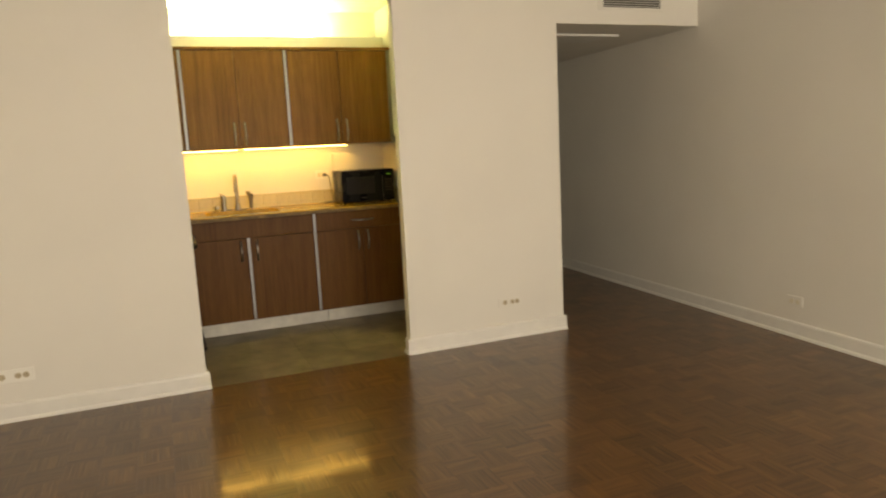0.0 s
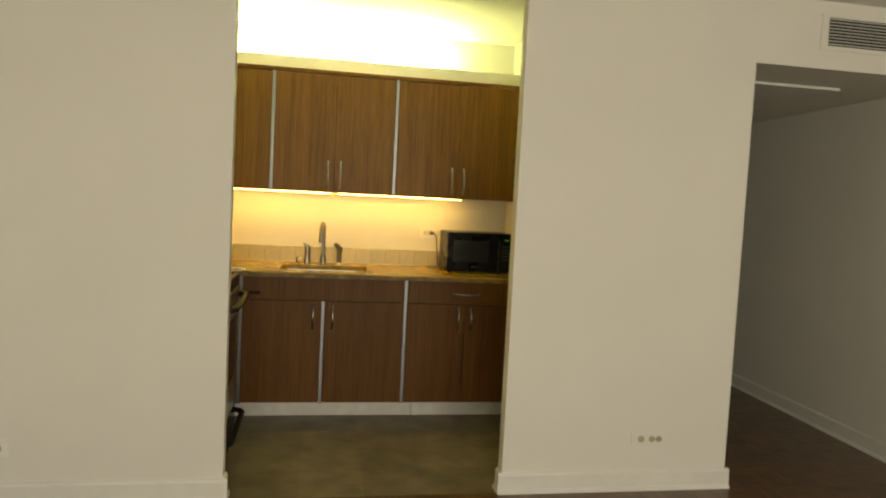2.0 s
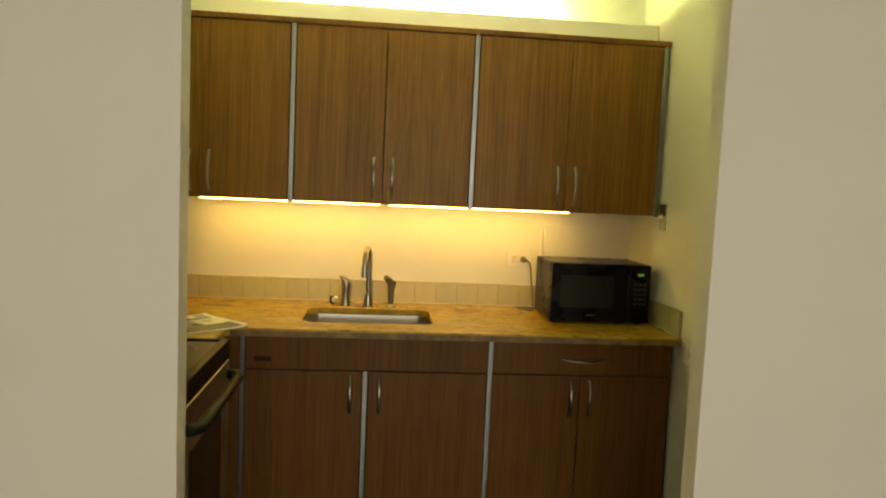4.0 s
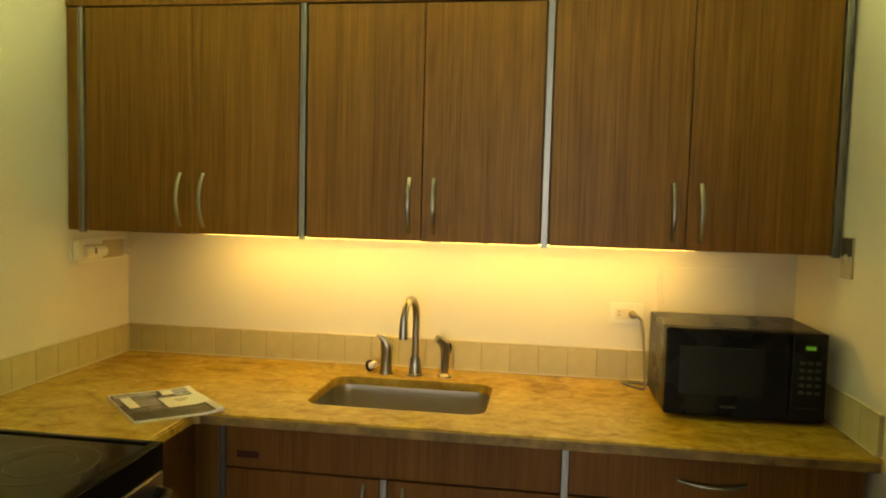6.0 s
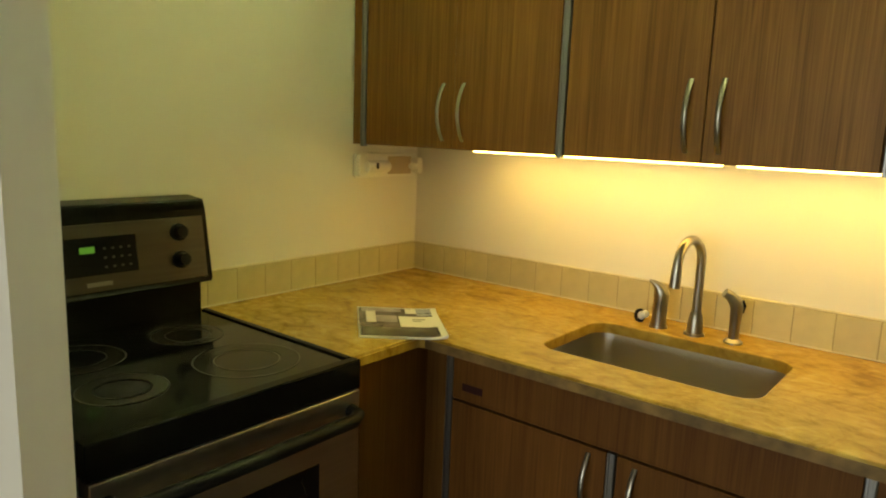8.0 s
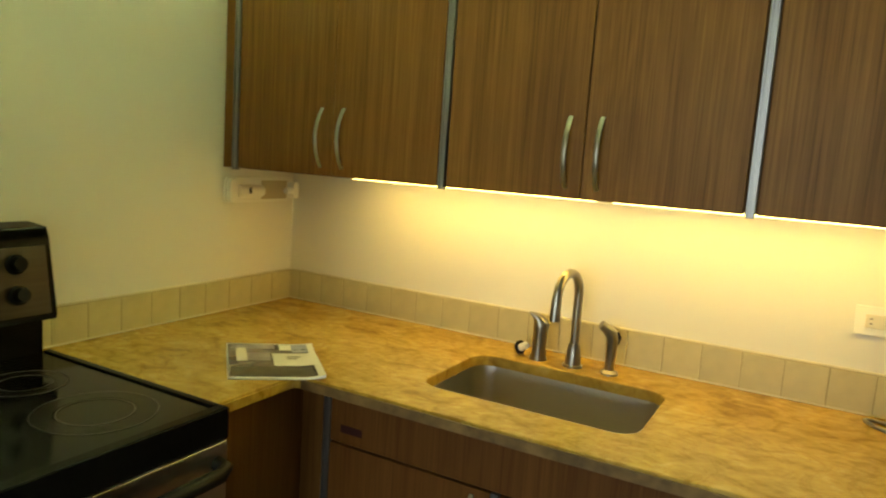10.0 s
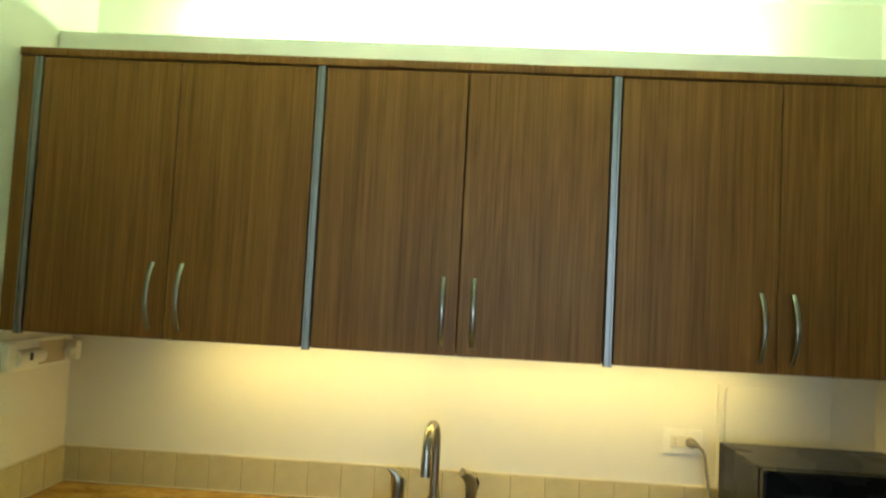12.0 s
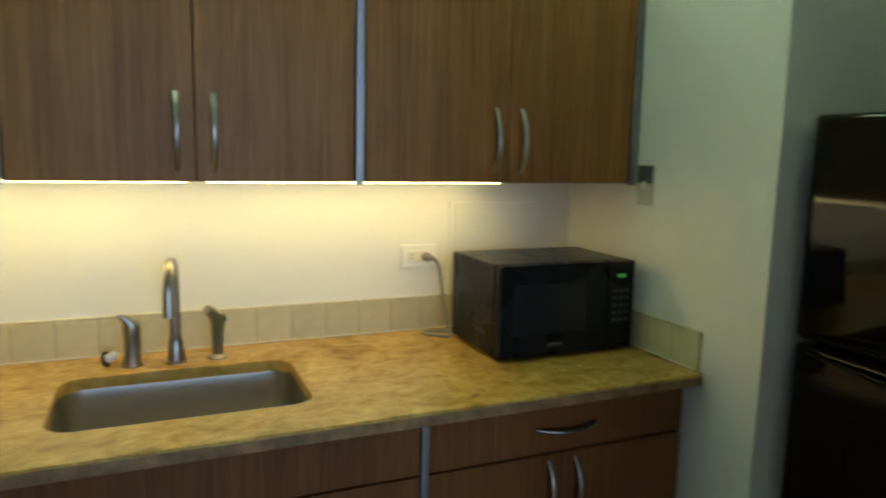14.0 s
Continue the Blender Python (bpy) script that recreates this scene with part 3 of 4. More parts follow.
def sink():
    s = thing("sink", ((SX0 + SX1) / 2, (SY0 + SY1) / 2, 0.70), "undermounted stainless steel sink bowl", "sink")
    own = bmesh.new()
    rings = []
    for grow, z, r in ((0.025, CU, 0.07), (0.004, CU, 0.058), (0.003, CU - 0.006, 0.058), (-0.004, 0.74, 0.058), (-0.010, 0.722, 0.055), (-0.028, 0.712, 0.045), (-0.12, 0.708, 0.03)):
        rings.append([own.verts.new((x, y, z)) for x, y in rounded(SX0 - grow, SX1 + grow, SY0 - grow, SY1 + grow, r, 7)])
    for a, b in zip(rings, rings[1:]):
        n = len(a)
        for k in range(n):
            own.faces.new((a[k], a[(k + 1) % n], b[(k + 1) % n], b[k]))
    own.faces.new(rings[-1])
    part("bowl", own, SINKSTEEL, s, smooth=True)
    cx, cy = (SX0 + SX1) / 2, (SY0 + SY1) / 2 + 0.02
    part("drain", tube([(cx, cy, 0.7085), (cx, cy, 0.711), (cx, cy, 0.7105)], [0.045, 0.045, 0.03], 24), NICKEL, s, "round drain")


sink()


def faucet():
    x, y = 0.637, 5.918
    f = thing("faucet", (x, y, CT), "brushed nickel gooseneck kitchen faucet", "faucet")
    part("base", tube([(x, y, CT), (x, y, CT + 0.006), (x, y, CT + 0.007), (x, y, CT + 0.030), (x, y, CT + 0.060), (x, y, CT + 0.066)], [0.027, 0.027, 0.022, 0.0205, 0.0165, 0.0130], 24), NICKEL, f, "", True)
    pts = [(x, y, CT + 0.05 + 0.155 * k / 4) for k in range(5)]
    dx, dy, r = -0.13, -0.99, 0.066
    for k in range(1, 13):
        a = math.pi * k / 12
        s = r - r * math.cos(a)
        pts.append((x + dx * s, y + dy * s, CT + 0.205 + r * 1.0 * math.sin(a)))
    s = 2 * r
    pts += [(x + dx * (s + 0.002), y + dy * (s + 0.002), CT + 0.185), (x + dx * (s + 0.004), y + dy * (s + 0.004), CT + 0.150)]
    part("spout", tube(pts, [0.0125] * (len(pts) - 3) + [0.013, 0.014, 0.0145], 16), NICKEL, f, "", True)
    # lever beside the spout
    hx = 0.534
    l = thing("faucet_lever", (hx, y, CT), "brushed nickel faucet lever handle beside the spout", "faucet handle")
    part("base", tube([(hx, y, CT), (hx, y, CT + 0.006)], 0.025, 20), NICKEL, l, "", True)
    part("body", tube([(hx, y, CT + 0.006), (hx, y, CT + 0.030), (hx + 0.001, y, CT + 0.080), (hx + 0.001, y, CT + 0.098), (hx - 0.003, y - 0.003, CT + 0.112), (hx - 0.010, y - 0.008, CT + 0.122), (hx - 0.021, y - 0.014, CT + 0.131), (hx - 0.030, y - 0.018, CT + 0.136)], [0.0215, 0.0195, 0.0205, 0.0225, 0.0190, 0.0125, 0.007, 0.003], 18), NICKEL, l, "", True)
    # side sprayer
    sx = 0.741
    p = thing("side_sprayer", (sx, y, CT), "brushed nickel pull-out side sprayer by the sink", "sprayer")
    part("base", tube([(sx, y, CT), (sx, y, CT + 0.005), (sx, y, CT + 0.012)], [0.024, 0.024, 0.016], 20), NICKEL, p, "", True)
    part("wand", tube([(sx, y, CT + 0.012), (sx, y, CT + 0.06), (sx + 0.001, y, CT + 0.095), (sx - 0.003, y - 0.004, CT + 0.113), (sx - 0.016, y - 0.012, CT + 0.129), (sx - 0.028, y - 0.02, CT + 0.137)], [0.013, 0.0145, 0.017, 0.0175, 0.0145, 0.0125], 18), NICKEL, p, "", True)
    part("trigger", tube([(sx + 0.014, y + 0.004, CT + 0.085), (sx + 0.018, y + 0.006, CT + 0.105), (sx + 0.012, y + 0.004, CT + 0.118)], 0.005, 8), BLACKPLASTIC, p, "", True)


faucet()
# sink plug lying on its side
plug = thing("sink_plug", (0.478, 5.93, CT), "small black and white sink plug on the worktop", "plug")
part("disc", tube([(0.470, 5.928, CT + 0.020), (0.476, 5.926, CT + 0.0215)], 0.020, 20), BLACKPLASTIC, plug, "black rubber disc", True)
part("knob", tube([(0.476, 5.926, CT + 0.0215), (0.482, 5.924, CT + 0.026), (0.492, 5.921, CT + 0.03), (0.498, 5.919, CT + 0.030)], [0.013, 0.009, 0.012, 0.009], 14), WHITE, plug, "white knob", True)

# ---- things on the kitchen walls ----


def kitchen_outlet():
    x, z = 1.352, 1.146
    o = thing("kitchen_outlet", (x, KB, z - 0.036), "white duplex outlet plate with one plug", "wall outlet")
    part("plate", box(x - 0.057, x + 0.057, KB - 0.007, KB, z - 0.036, z + 0.036, 0.002), WHITE, o)
    s = part("socket", box(x - 0.034, x + 0.034, KB - 0.010, KB - 0.006, z - 0.017, z + 0.017, 0.002), IVORY, o, "ivory socket face")
    for dx in (-0.022, 0.018):
        for dz in (-0.006, 0.006):
            part("slot", box(x + dx - 0.004, x + dx + 0.004, KB - 0.0106, KB - 0.0098, z + dz - 0.001, z + dz + 0.001), SLOT, s)
    c = thing("power_cord", (x + 0.03, KB - 0.03, CT), "grey microwave power cord plugged into the outlet", "cord")
    px, pz = x + 0.022, z - 0.001
    part("plug", tube([(px, KB - 0.0105, pz), (px + 0.002, KB - 0.028, pz), (px + 0.006, KB - 0.036, pz), (px + 0.018, KB - 0.04, pz - 0.004)], [0.014, 0.014, 0.010, 0.005], 14), RUBBER, c, "", True)
    pts = [(px + 0.016, KB - 0.04, pz - 0.004), (px + 0.028, KB - 0.050, pz - 0.022), (px + 0.034, KB - 0.062, pz - 0.085), (px + 0.036, KB - 0.085, pz - 0.145), (px + 0.036, KB - 0.115, CT + 0.03), (px + 0.030, KB - 0.135, CT + 0.006), (px + 0.008, KB - 0.125, CT + 0.0048), (px - 0.030, KB - 0.075, CT + 0.0048), (px - 0.005, KB - 0.060, CT + 0.0048), (px + 0.085, KB - 0.080, CT + 0.0048)]
    fine = []
    for i in range(len(pts) - 1):
        p0, p1, p2, p3 = (Vector(pts[max(0, min(len(pts) - 1, i + k))]) for k in (-1, 0, 1, 2))
        for s_ in range(5):
            t = s_ / 5
            fine.append(0.5 * ((2 * p1) + (p2 - p0) * t + (2 * p0 - 5 * p1 + 4 * p2 - p3) * t * t + (3 * p1 - p0 - 3 * p2 + p3) * t ** 3))
    part("cable", tube(fine, 0.0048, 8), RUBBER, c, "", True)


kitchen_outlet()
ap = thing("access_panel", (1.624, KB, 1.03), "cream painted access panel on the kitchen wall", "access panel")
part("panel", prism([(x, z) for x, z in rounded(1.474, 1.775, 1.03, 1.312, 0.012, 4)], 1, KB - 0.006, KB - 0.0005, 0.0015), WALL, ap)
part("conduit", box(1.452, 1.466, KB - 0.012, KB - 0.001, 1.022, 1.318, 0.003), WALL, ap, "painted cable channel")

sw = thing("light_switch", (KR, 5.654, 1.33), "stainless light switch plate on the kitchen wall", "light switch")
part("plate", box(KR - 0.006, KR, 5.619, 5.689, 1.33, 1.445, 0.002), PLATE, sw)
part("toggle", prism([(KR - 0.006, 1.375), (KR - 0.018, 1.380), (KR - 0.018, 1.388), (KR - 0.006, 1.40)], 1, 5.649, 5.659), IVORY, sw, "ivory toggle")
part("mark", box(KR - 0.0072, KR - 0.006, 5.622, 5.686, 1.392, 1.442, 0.0004, 1), SLOT, sw, "dark upper half of the plate")


def towel_holder():
    h = thing("towel_holder", (KL, 5.87, 1.27), "white plastic paper towel holder under the cupboard", "towel holder")
    y0, y1, z0, z1 = 5.702, 6.026, 1.272, 1.358
    part("back_plate", prism(rounded(y0, y1, z0, z1, 0.014, 4), 0, KL + 0.0005, KL + 0.010, 0.002), WHITE, h)
    part("recess", box(KL + 0.009, KL + 0.0115, y0 + 0.165, y1 - 0.034, z0 + 0.010, z1 - 0.012, 0.0006, 1), RECESS, h, "tan inner face")
    part("rim", prism(rounded(y0 + 0.006, y0 + 0.040, z0 + 0.005, z1 - 0.005, 0.012, 4), 0, KL + 0.010, KL + 0.030, 0.003), WHITE, h)
    part("roller", tube([(KL + 0.024, y0 + 0.040, 1.311), (KL + 0.024, y0 + 0.125, 1.311), (KL + 0.024, y0 + 0.150, 1.311), (KL + 0.024, y0 + 0.156, 1.311)], [0.022, 0.022, 0.020, 0.012], 18), WHITE, h, "white roller end", True)
    part("mark", box(KL + 0.0455, KL + 0.047, y0 + 0.072, y0 + 0.084, 1.305, 1.326, 0.0004, 1), SLOT, h, "small dark mark")
    part("end_bracket", prism(rounded(y1 - 0.030, y1 - 0.002, z0 + 0.012, z1 - 0.016, 0.01, 4), 0, KL + 0.010, KL + 0.042, 0.003), WHITE, h)
    part("peg", tube([(KL + 0.032, y1 - 0.060, 1.311), (KL + 0.032, y1 - 0.030, 1.311)], 0.011, 14), WHITE, h, "", True)


towel_holder()

# ---- microwave ----


def microwave():
    x0, x1, y0, y1, z0, z1 = 1.416, 1.852, 5.612, 5.915, CT + 0.012, 1.176
    m = thing("microwave", ((x0 + x1) / 2, (y0 + y1) / 2, CT), "black countertop microwave oven with closed door", "microwave")
    part("casing", box(x0, x1, y0 + 0.03, y1, z0, z1, 0.006), BLACKPLASTIC, m, "black painted metal casing")
    d = part("door", box(x0, x0 + 0.338, y0 + 0.002, y0 + 0.029, z0, z1, 0.006), BLACKPLASTIC, m, "glossy black door")
    part("window", box(x0 + 0.040, x0 + 0.270, y0, y0 + 0.003, z0 + 0.062, z1 - 0.052, 0.001, 1), MESHGLASS, d, "dark screened glass window")
    part("badge", box(x0 + 0.156, x0 + 0.196, y0, y0 + 0.0025, z0 + 0.026, z0 + 0.033, 0.0006, 1), DIMMARK, d, "small grey badge")
    p = part("control_panel", box(x0 + 0.341, x1, y0 + 0.004, y0 + 0.029, z0, z1, 0.005), BLACKPLASTIC, m)
    part("display", box(x0 + 0.358, x1 - 0.014, y0 + 0.0028, y0 + 0.005, z1 - 0.055, z1 - 0.028, 0.0005, 1), BLACKGLASS, p)
    part("digits", box(x0 + 0.376, x1 - 0.034, y0 + 0.0022, y0 + 0.003, z1 - 0.046, z1 - 0.036), GREEN, p, "green lit digits")
    for r in range(5):
        for c in range(3):
            bx, bz = x0 + 0.362 + 0.021 * c, z1 - 0.088 - 0.021 * r
            part("button", box(bx, bx + 0.014, y0 + 0.0025, y0 + 0.005, bz, bz + 0.009, 0.001, 1), DIMMARK, p)
    part("release_bar", box(x0 + 0.356, x1 - 0.012, y0 + 0.001, y0 + 0.005, z0 + 0.016, z0 + 0.04, 0.0015, 1), BLACKPLASTIC, p)
    for k in range(5):
        for j in range(3):
            part("vent_slot", box(x0 - 0.0006, x0 + 0.0004, y0 + 0.09 + 0.012 * k, y0 + 0.095 + 0.012 * k, z0 + 0.05 + 0.022 * j, z0 + 0.065 + 0.022 * j), SLOT, m)
    for fx in (x0 + 0.03, x1 - 0.03):
        for fy in (y0 + 0.06, y1 - 0.03):
            part("foot", tube([(fx, fy, CT), (fx, fy, z0 + 0.001)], 0.012, 12), BLACKPLASTIC, m)


microwave()

# ---- range ----


def cooking_range():
    y0, y1, xb, xf = 4.474, 5.070, KL + 0.012, 0.185
    r = thing("range", (-0.15, (y0 + y1) / 2, 0), "stainless steel electric range with black glass cooktop", "range")
    ym = (y0 + y1) / 2
    part("body", box(xb, xf - 0.03, y0 + 0.003, y1 - 0.003, 0.03, 0.885, 0.003, 1), BLACKENAMEL, r)
    for fx in (xb + 0.06, xf - 0.1):
        for fy in (y0 + 0.05, y1 - 0.05):
            part("foot", tube([(fx, fy, 0), (fx, fy, 0.032)], 0.018, 12), BLACKPLASTIC, r)
    rim = box(xf - 0.016, xf + 0.012, y0, y1, 0.872, 0.938, 0.003)
    box(xb + 0.085, xf - 0.015, y1 - 0.018, y1, 0.872, 0.938, 0.003, bm=rim)
    box(xb + 0.085, xf - 0.015, y0, y0 + 0.018, 0.872, 0.938, 0.003, bm=rim)
    part("cooktop_rim", rim, BLACKENAMEL, r, "raised black enamel cooktop rim")
    g = part("cooktop_glass", box(xb + 0.085, xf - 0.0165, y0 + 0.0185, y1 - 0.0185, 0.888, 0.9335, 0.001, 1), BLACKGLASS, r, "black ceramic glass")
    for bx, by, rad in ((xf - 0.17, y1 - 0.17, 0.115), (xf - 0.19, y0 + 0.16, 0.085), (xf - 0.42, y1 - 0.165, 0.085), (xf - 0.42, y0 + 0.17, 0.10)):
        for rr, ri, zz, mat in ((rad, rad - 0.003, 0.9342, RINGGREY), (rad * 0.62, rad * 0.62 - 0.003, 0.9342, RINGGREY), (rad * 0.97, rad * 0.66, 0.9339, SCUFF)):
            own = bmesh.new()
            n = 40
            a = [own.verts.new((bx + rr * math.cos(2 * math.pi * k / n), by + rr * math.sin(2 * math.pi * k / n), zz)) for k in range(n)]
            b = [own.verts.new((bx + ri * math.cos(2 * math.pi * k / n), by + ri * math.sin(2 * math.pi * k / n), zz)) for k in range(n)]
            for k in range(n):
                own.faces.new((a[k], a[(k + 1) % n], b[(k + 1) % n], b[k]))
            part("burner_ring", own, mat, g)
    # back guard: black riser and slanted stainless panel
    part("riser", prism([(xb, 0.90), (xb + 0.085, 0.90), (xb + 0.085, 1.05), (xb, 1.05)], 1, y0 + 0.004, y1 - 0.016, 0.004), BLACKENAMEL, r)
    side = [(xb, 1.020), (xb + 0.118, 1.020), (xb + 0.112, 1.030), (xb + 0.084, 1.216), (xb + 0.078, 1.240), (xb, 1.246)]
    bg = part("back_guard", prism(side, 1, y0, y1, 0.004), BLACKENAMEL, r, "black back guard")

    def face(ya, yb, za, zb, lift, thick):
        def xo(z):
            return xb + 0.112 - 0.028 * (z - 1.030) / 0.186
        return prism([(xo(za) + lift, za), (xo(zb) + lift, zb), (xo(zb) + lift + thick, zb), (xo(za) + lift + thick, za)], 1, ya, yb, 0.0006), xo

    bm, xo = face(y0 + 0.012, y1 - 0.012, 1.036, 1.196, -0.001, 0.003)
    part("control_panel", bm, DARKSTEEL, bg, "brushed steel control panel")
    part("display", face(ym - 0.16, ym + 0.098, 1.075, 1.165, 0.002, 0.002)[0], BLACKGLASS, bg, "black glass display")
    part("clock_digits", face(ym - 0.040, ym - 0.005, 1.128, 1.143, 0.004, 0.001)[0], GREEN, bg, "green lit clock digits")
    for k in range(4):
        for j in range(3):
            yy = ym + 0.025 + 0.02 * k
            part("button", face(yy - 0.01, yy - 0.003, 1.090 + 0.022 * j, 1.095 + 0.022 * j, 0.004, 0.0008)[0], DIMMARK, bg)
    part("badge", face(ym - 0.03, ym + 0.03, 1.048, 1.058, 0.002, 0.001)[0], GREYMARK, bg, "small grey badge")
    for ky in (y1 - 0.085, y0 + 0.085):
        for kz in (1.087, 1.158):
            c = Vector((xo(kz) + 0.002, ky, kz))
            nrm = Vector((0.984, 0, 0.179))
            part("knob", tube([c, c + nrm * 0.006, c + nrm * 0.008, c + nrm * 0.026], [0.023, 0.023, 0.018, 0.015], 20), MATBLACK, bg, "round black knob", True)
    # oven door
    d = part("oven_door", box(xf - 0.028, xf + 0.013, y0 + 0.004, y1 - 0.004, 0.255, 0.8695, 0.0025), STEEL, r, "brushed steel oven door")
    part("oven_window", box(xf + 0.012, xf + 0.0155, y0 + 0.12, y1 - 0.12, 0.42, 0.735, 0.001, 1), BLACKGLASS, d, "black glass oven window")
    part("handle", tube([(xf + 0.010, y0 + 0.03, 0.828), (xf + 0.040, y0 + 0.034, 0.826), (xf + 0.055, y0 + 0.06, 0.825), (xf + 0.058, ym, 0.825), (xf + 0.055, y1 - 0.06, 0.825), (xf + 0.040, y1 - 0.034, 0.826), (xf + 0.010, y1 - 0.03, 0.828)], 0.0155, 12), MATBLACK, d, "black bar handle", True)
    w = part("drawer", box(xf - 0.028, xf + 0.010, y0 + 0.004, y1 - 0.004, 0.060, 0.248, 0.006), BLACKENAMEL, r, "black storage drawer")
    part("handle", tube([(xf + 0.008, y0 + 0.03, 0.205), (xf + 0.040, y0 + 0.034, 0.20), (xf + 0.052, y0 + 0.06, 0.198), (xf + 0.052, y1 - 0.06, 0.198), (xf + 0.040, y1 - 0.034, 0.20), (xf + 0.008, y1 - 0.03, 0.205)], 0.014, 12), MATBLACK, w, "black bar handle", True)


cooking_range()

# ---- refrigerator ----


def refrigerator():
    x0, x1, y0, y1, top = 1.95, 2.555, 4.552, 5.165, 1.570
    f = thing("refrigerator", ((x0 + x1) / 2, (y0 + y1) / 2, 0), "black top-freezer refrigerator standing in the niche", "refrigerator")
    part("body", box(x0 + 0.07, x1, y0 + 0.004, y1 - 0.004, 0.03, top - 0.008, 0.006), BLACKENAMEL, f)
    part("base_grille", box(x0 + 0.05, x0 + 0.07, y0 + 0.01, y1 - 0.01, 0.02, 0.09, 0.003, 1), BLACKPLASTIC, f)
    a = part("freezer_door", box(x0, x0 + 0.066, y0, y1, 1.062, top, 0.014, 3), FRIDGEBLACK, f, "glossy black freezer door", True)
    b = part("fridge_door", box(x0, x0 + 0.066, y0, y1, 0.10, 1.050, 0.014, 3), FRIDGEBLACK, f, "glossy black refrigerator door", True)
    for d, z, up in ((a, 1.072, 1), (b, 1.040, -1)):
        n = 14
        pts = [(x0 + 0.004 - 0.030 * math.sin(math.pi * k / n) ** 0.6 if 0 < k < n else x0 + 0.004, y0 + 0.03 + (y1 - y0 - 0.06) * k / n, z + up * 0.012 * math.sin(math.pi * k / n)) for k in range(n + 1)]
        part("handle", tube(pts, 0.009, 10, flat=0.7), BLACKENAMEL, d, "curved glossy black grip", True)
    part("hinge_cover", box(x0 + 0.02, x0 + 0.1, y0 + 0.02, y0 + 0.06, top - 0.01, top + 0.012, 0.004), BLACKPLASTIC, f)
    for fx in (x0 + 0.12, x1 - 0.06):
        for fy in (y0 + 0.06, y1 - 0.06):
            part("foot", tube([(fx, fy, 0), (fx, fy, 0.032)], 0.02, 12), BLACKPLASTIC, f)


refrigerator()

# ---- magazine on the worktop ----


def magazine():
    m = thing("magazine", (0.0, 5.40, CT), "glossy grey magazine lying open-edged on the worktop", "magazine")
    o, u, v = Vector((-0.185, 5.423, CT)), Vector((0.205, -0.189, 0)), Vector((0.178, 0.145, 0))

    def sheet(a0, a1, b0, b1, z0, z1, n=10):
        own = bmesh.new()
        grid = {}
        for k, zz in enumerate((z0, z1)):
            for i in range(n + 1):
                for j in range(n + 1):
                    a, b = a0 + (a1 - a0) * i / n, b0 + (b1 - b0) * j / n
                    lift = 0.010 * max(0, b - 0.75) ** 2 * 16 * (0.4 + 0.6 * a) + 0.006 * max(0, 0.15 - a) * 6
                    grid[k, i, j] = own.verts.new(o + u * a + v * b + Vector((0, 0, zz + lift * (1 if k else 0.6))))
        for i in range(n):
            for j in range(n):
                own.faces.new([grid[1, i, j], grid[1, i + 1, j], grid[1, i + 1, j + 1], grid[1, i, j + 1]])
                own.faces.new([grid[0, i, j], grid[0, i, j + 1], grid[0, i + 1, j + 1], grid[0, i + 1, j]])
        for i in range(n):
            own.faces.new([grid[0, i, 0], grid[0, i + 1, 0], grid[1, i + 1, 0], grid[1, i, 0]])
            own.faces.new([grid[0, i + 1, n], grid[0, i, n], grid[1, i, n], grid[1, i + 1, n]])
            own.faces.new([grid[0, 0, i + 1], grid[0, 0, i], grid[1, 0, i], grid[1, 0, i + 1]])
            own.faces.new([grid[0, n, i], grid[0, n, i + 1], grid[1, n, i + 1], grid[1, n, i]])
        return own

    part("page_block", sheet(0, 1, 0, 1, 0.0002, 0.004), PAPER, m)
    c = part("cover", sheet(0.025, 0.965, 0.012, 0.925, 0.0042, 0.0048), COVER, m, "grey photographic cover", True)
    part("address_label", sheet(0.28, 0.66, 0.50, 0.97, 0.0052, 0.0056), PAPER, c, "white address label")
    part("pale_patch", sheet(0.10, 0.52, 0.10, 0.22, 0.0052, 0.0055), PAPER, c, "pale printed patch")
    part("sky_patch", sheet(0.04, 0.17, 0.60, 0.74, 0.0052, 0.0055), PAPER, c, "pale printed patch")
    part("blue_patch", sheet(0.03, 0.24, 0.74, 0.92, 0.0052, 0.0055), BLUEPRINT, c, "blue printed patch")
    part("violet_patch", sheet(0.26, 0.50, 0.22, 0.48, 0.0052, 0.0055), VIOLET, c, "violet-grey printed patch")
    part("dark_patch", sheet(0.70, 0.96, 0.03, 0.90, 0.0052, 0.0055), DARKPRINT, c, "dark grey printed band")
    part("cloud_patch", sheet(0.04, 0.13, 0.05, 0.55, 0.0052, 0.0055), VIOLET, c, "pale violet printed band")
    for k in range(2):
        part("print_bar", sheet(0.38 + 0.06 * k, 0.405 + 0.06 * k, 0.66, 0.82 - 0.05 * k, 0.006, 0.0062, 4), GREYMARK, c)


PAPER = material("white_paper", (0.82, 0.81, 0.78), 0.4, vary=0.03)
COVER = material("printed_cover", (0.13, 0.118, 0.125), 0.25, vary=0.8, scale=18, coat=0.25)
VIOLET = material("violet_print", (0.27, 0.24, 0.29), 0.3, vary=0.5, scale=24)
DARKPRINT = material("dark_print", (0.07, 0.068, 0.06), 0.3, vary=0.5, scale=30)
BLUEPRINT = material("blue_print", (0.30, 0.33, 0.48), 0.3, vary=0.2, scale=30)
magazine()

# ---- splash tiles ----


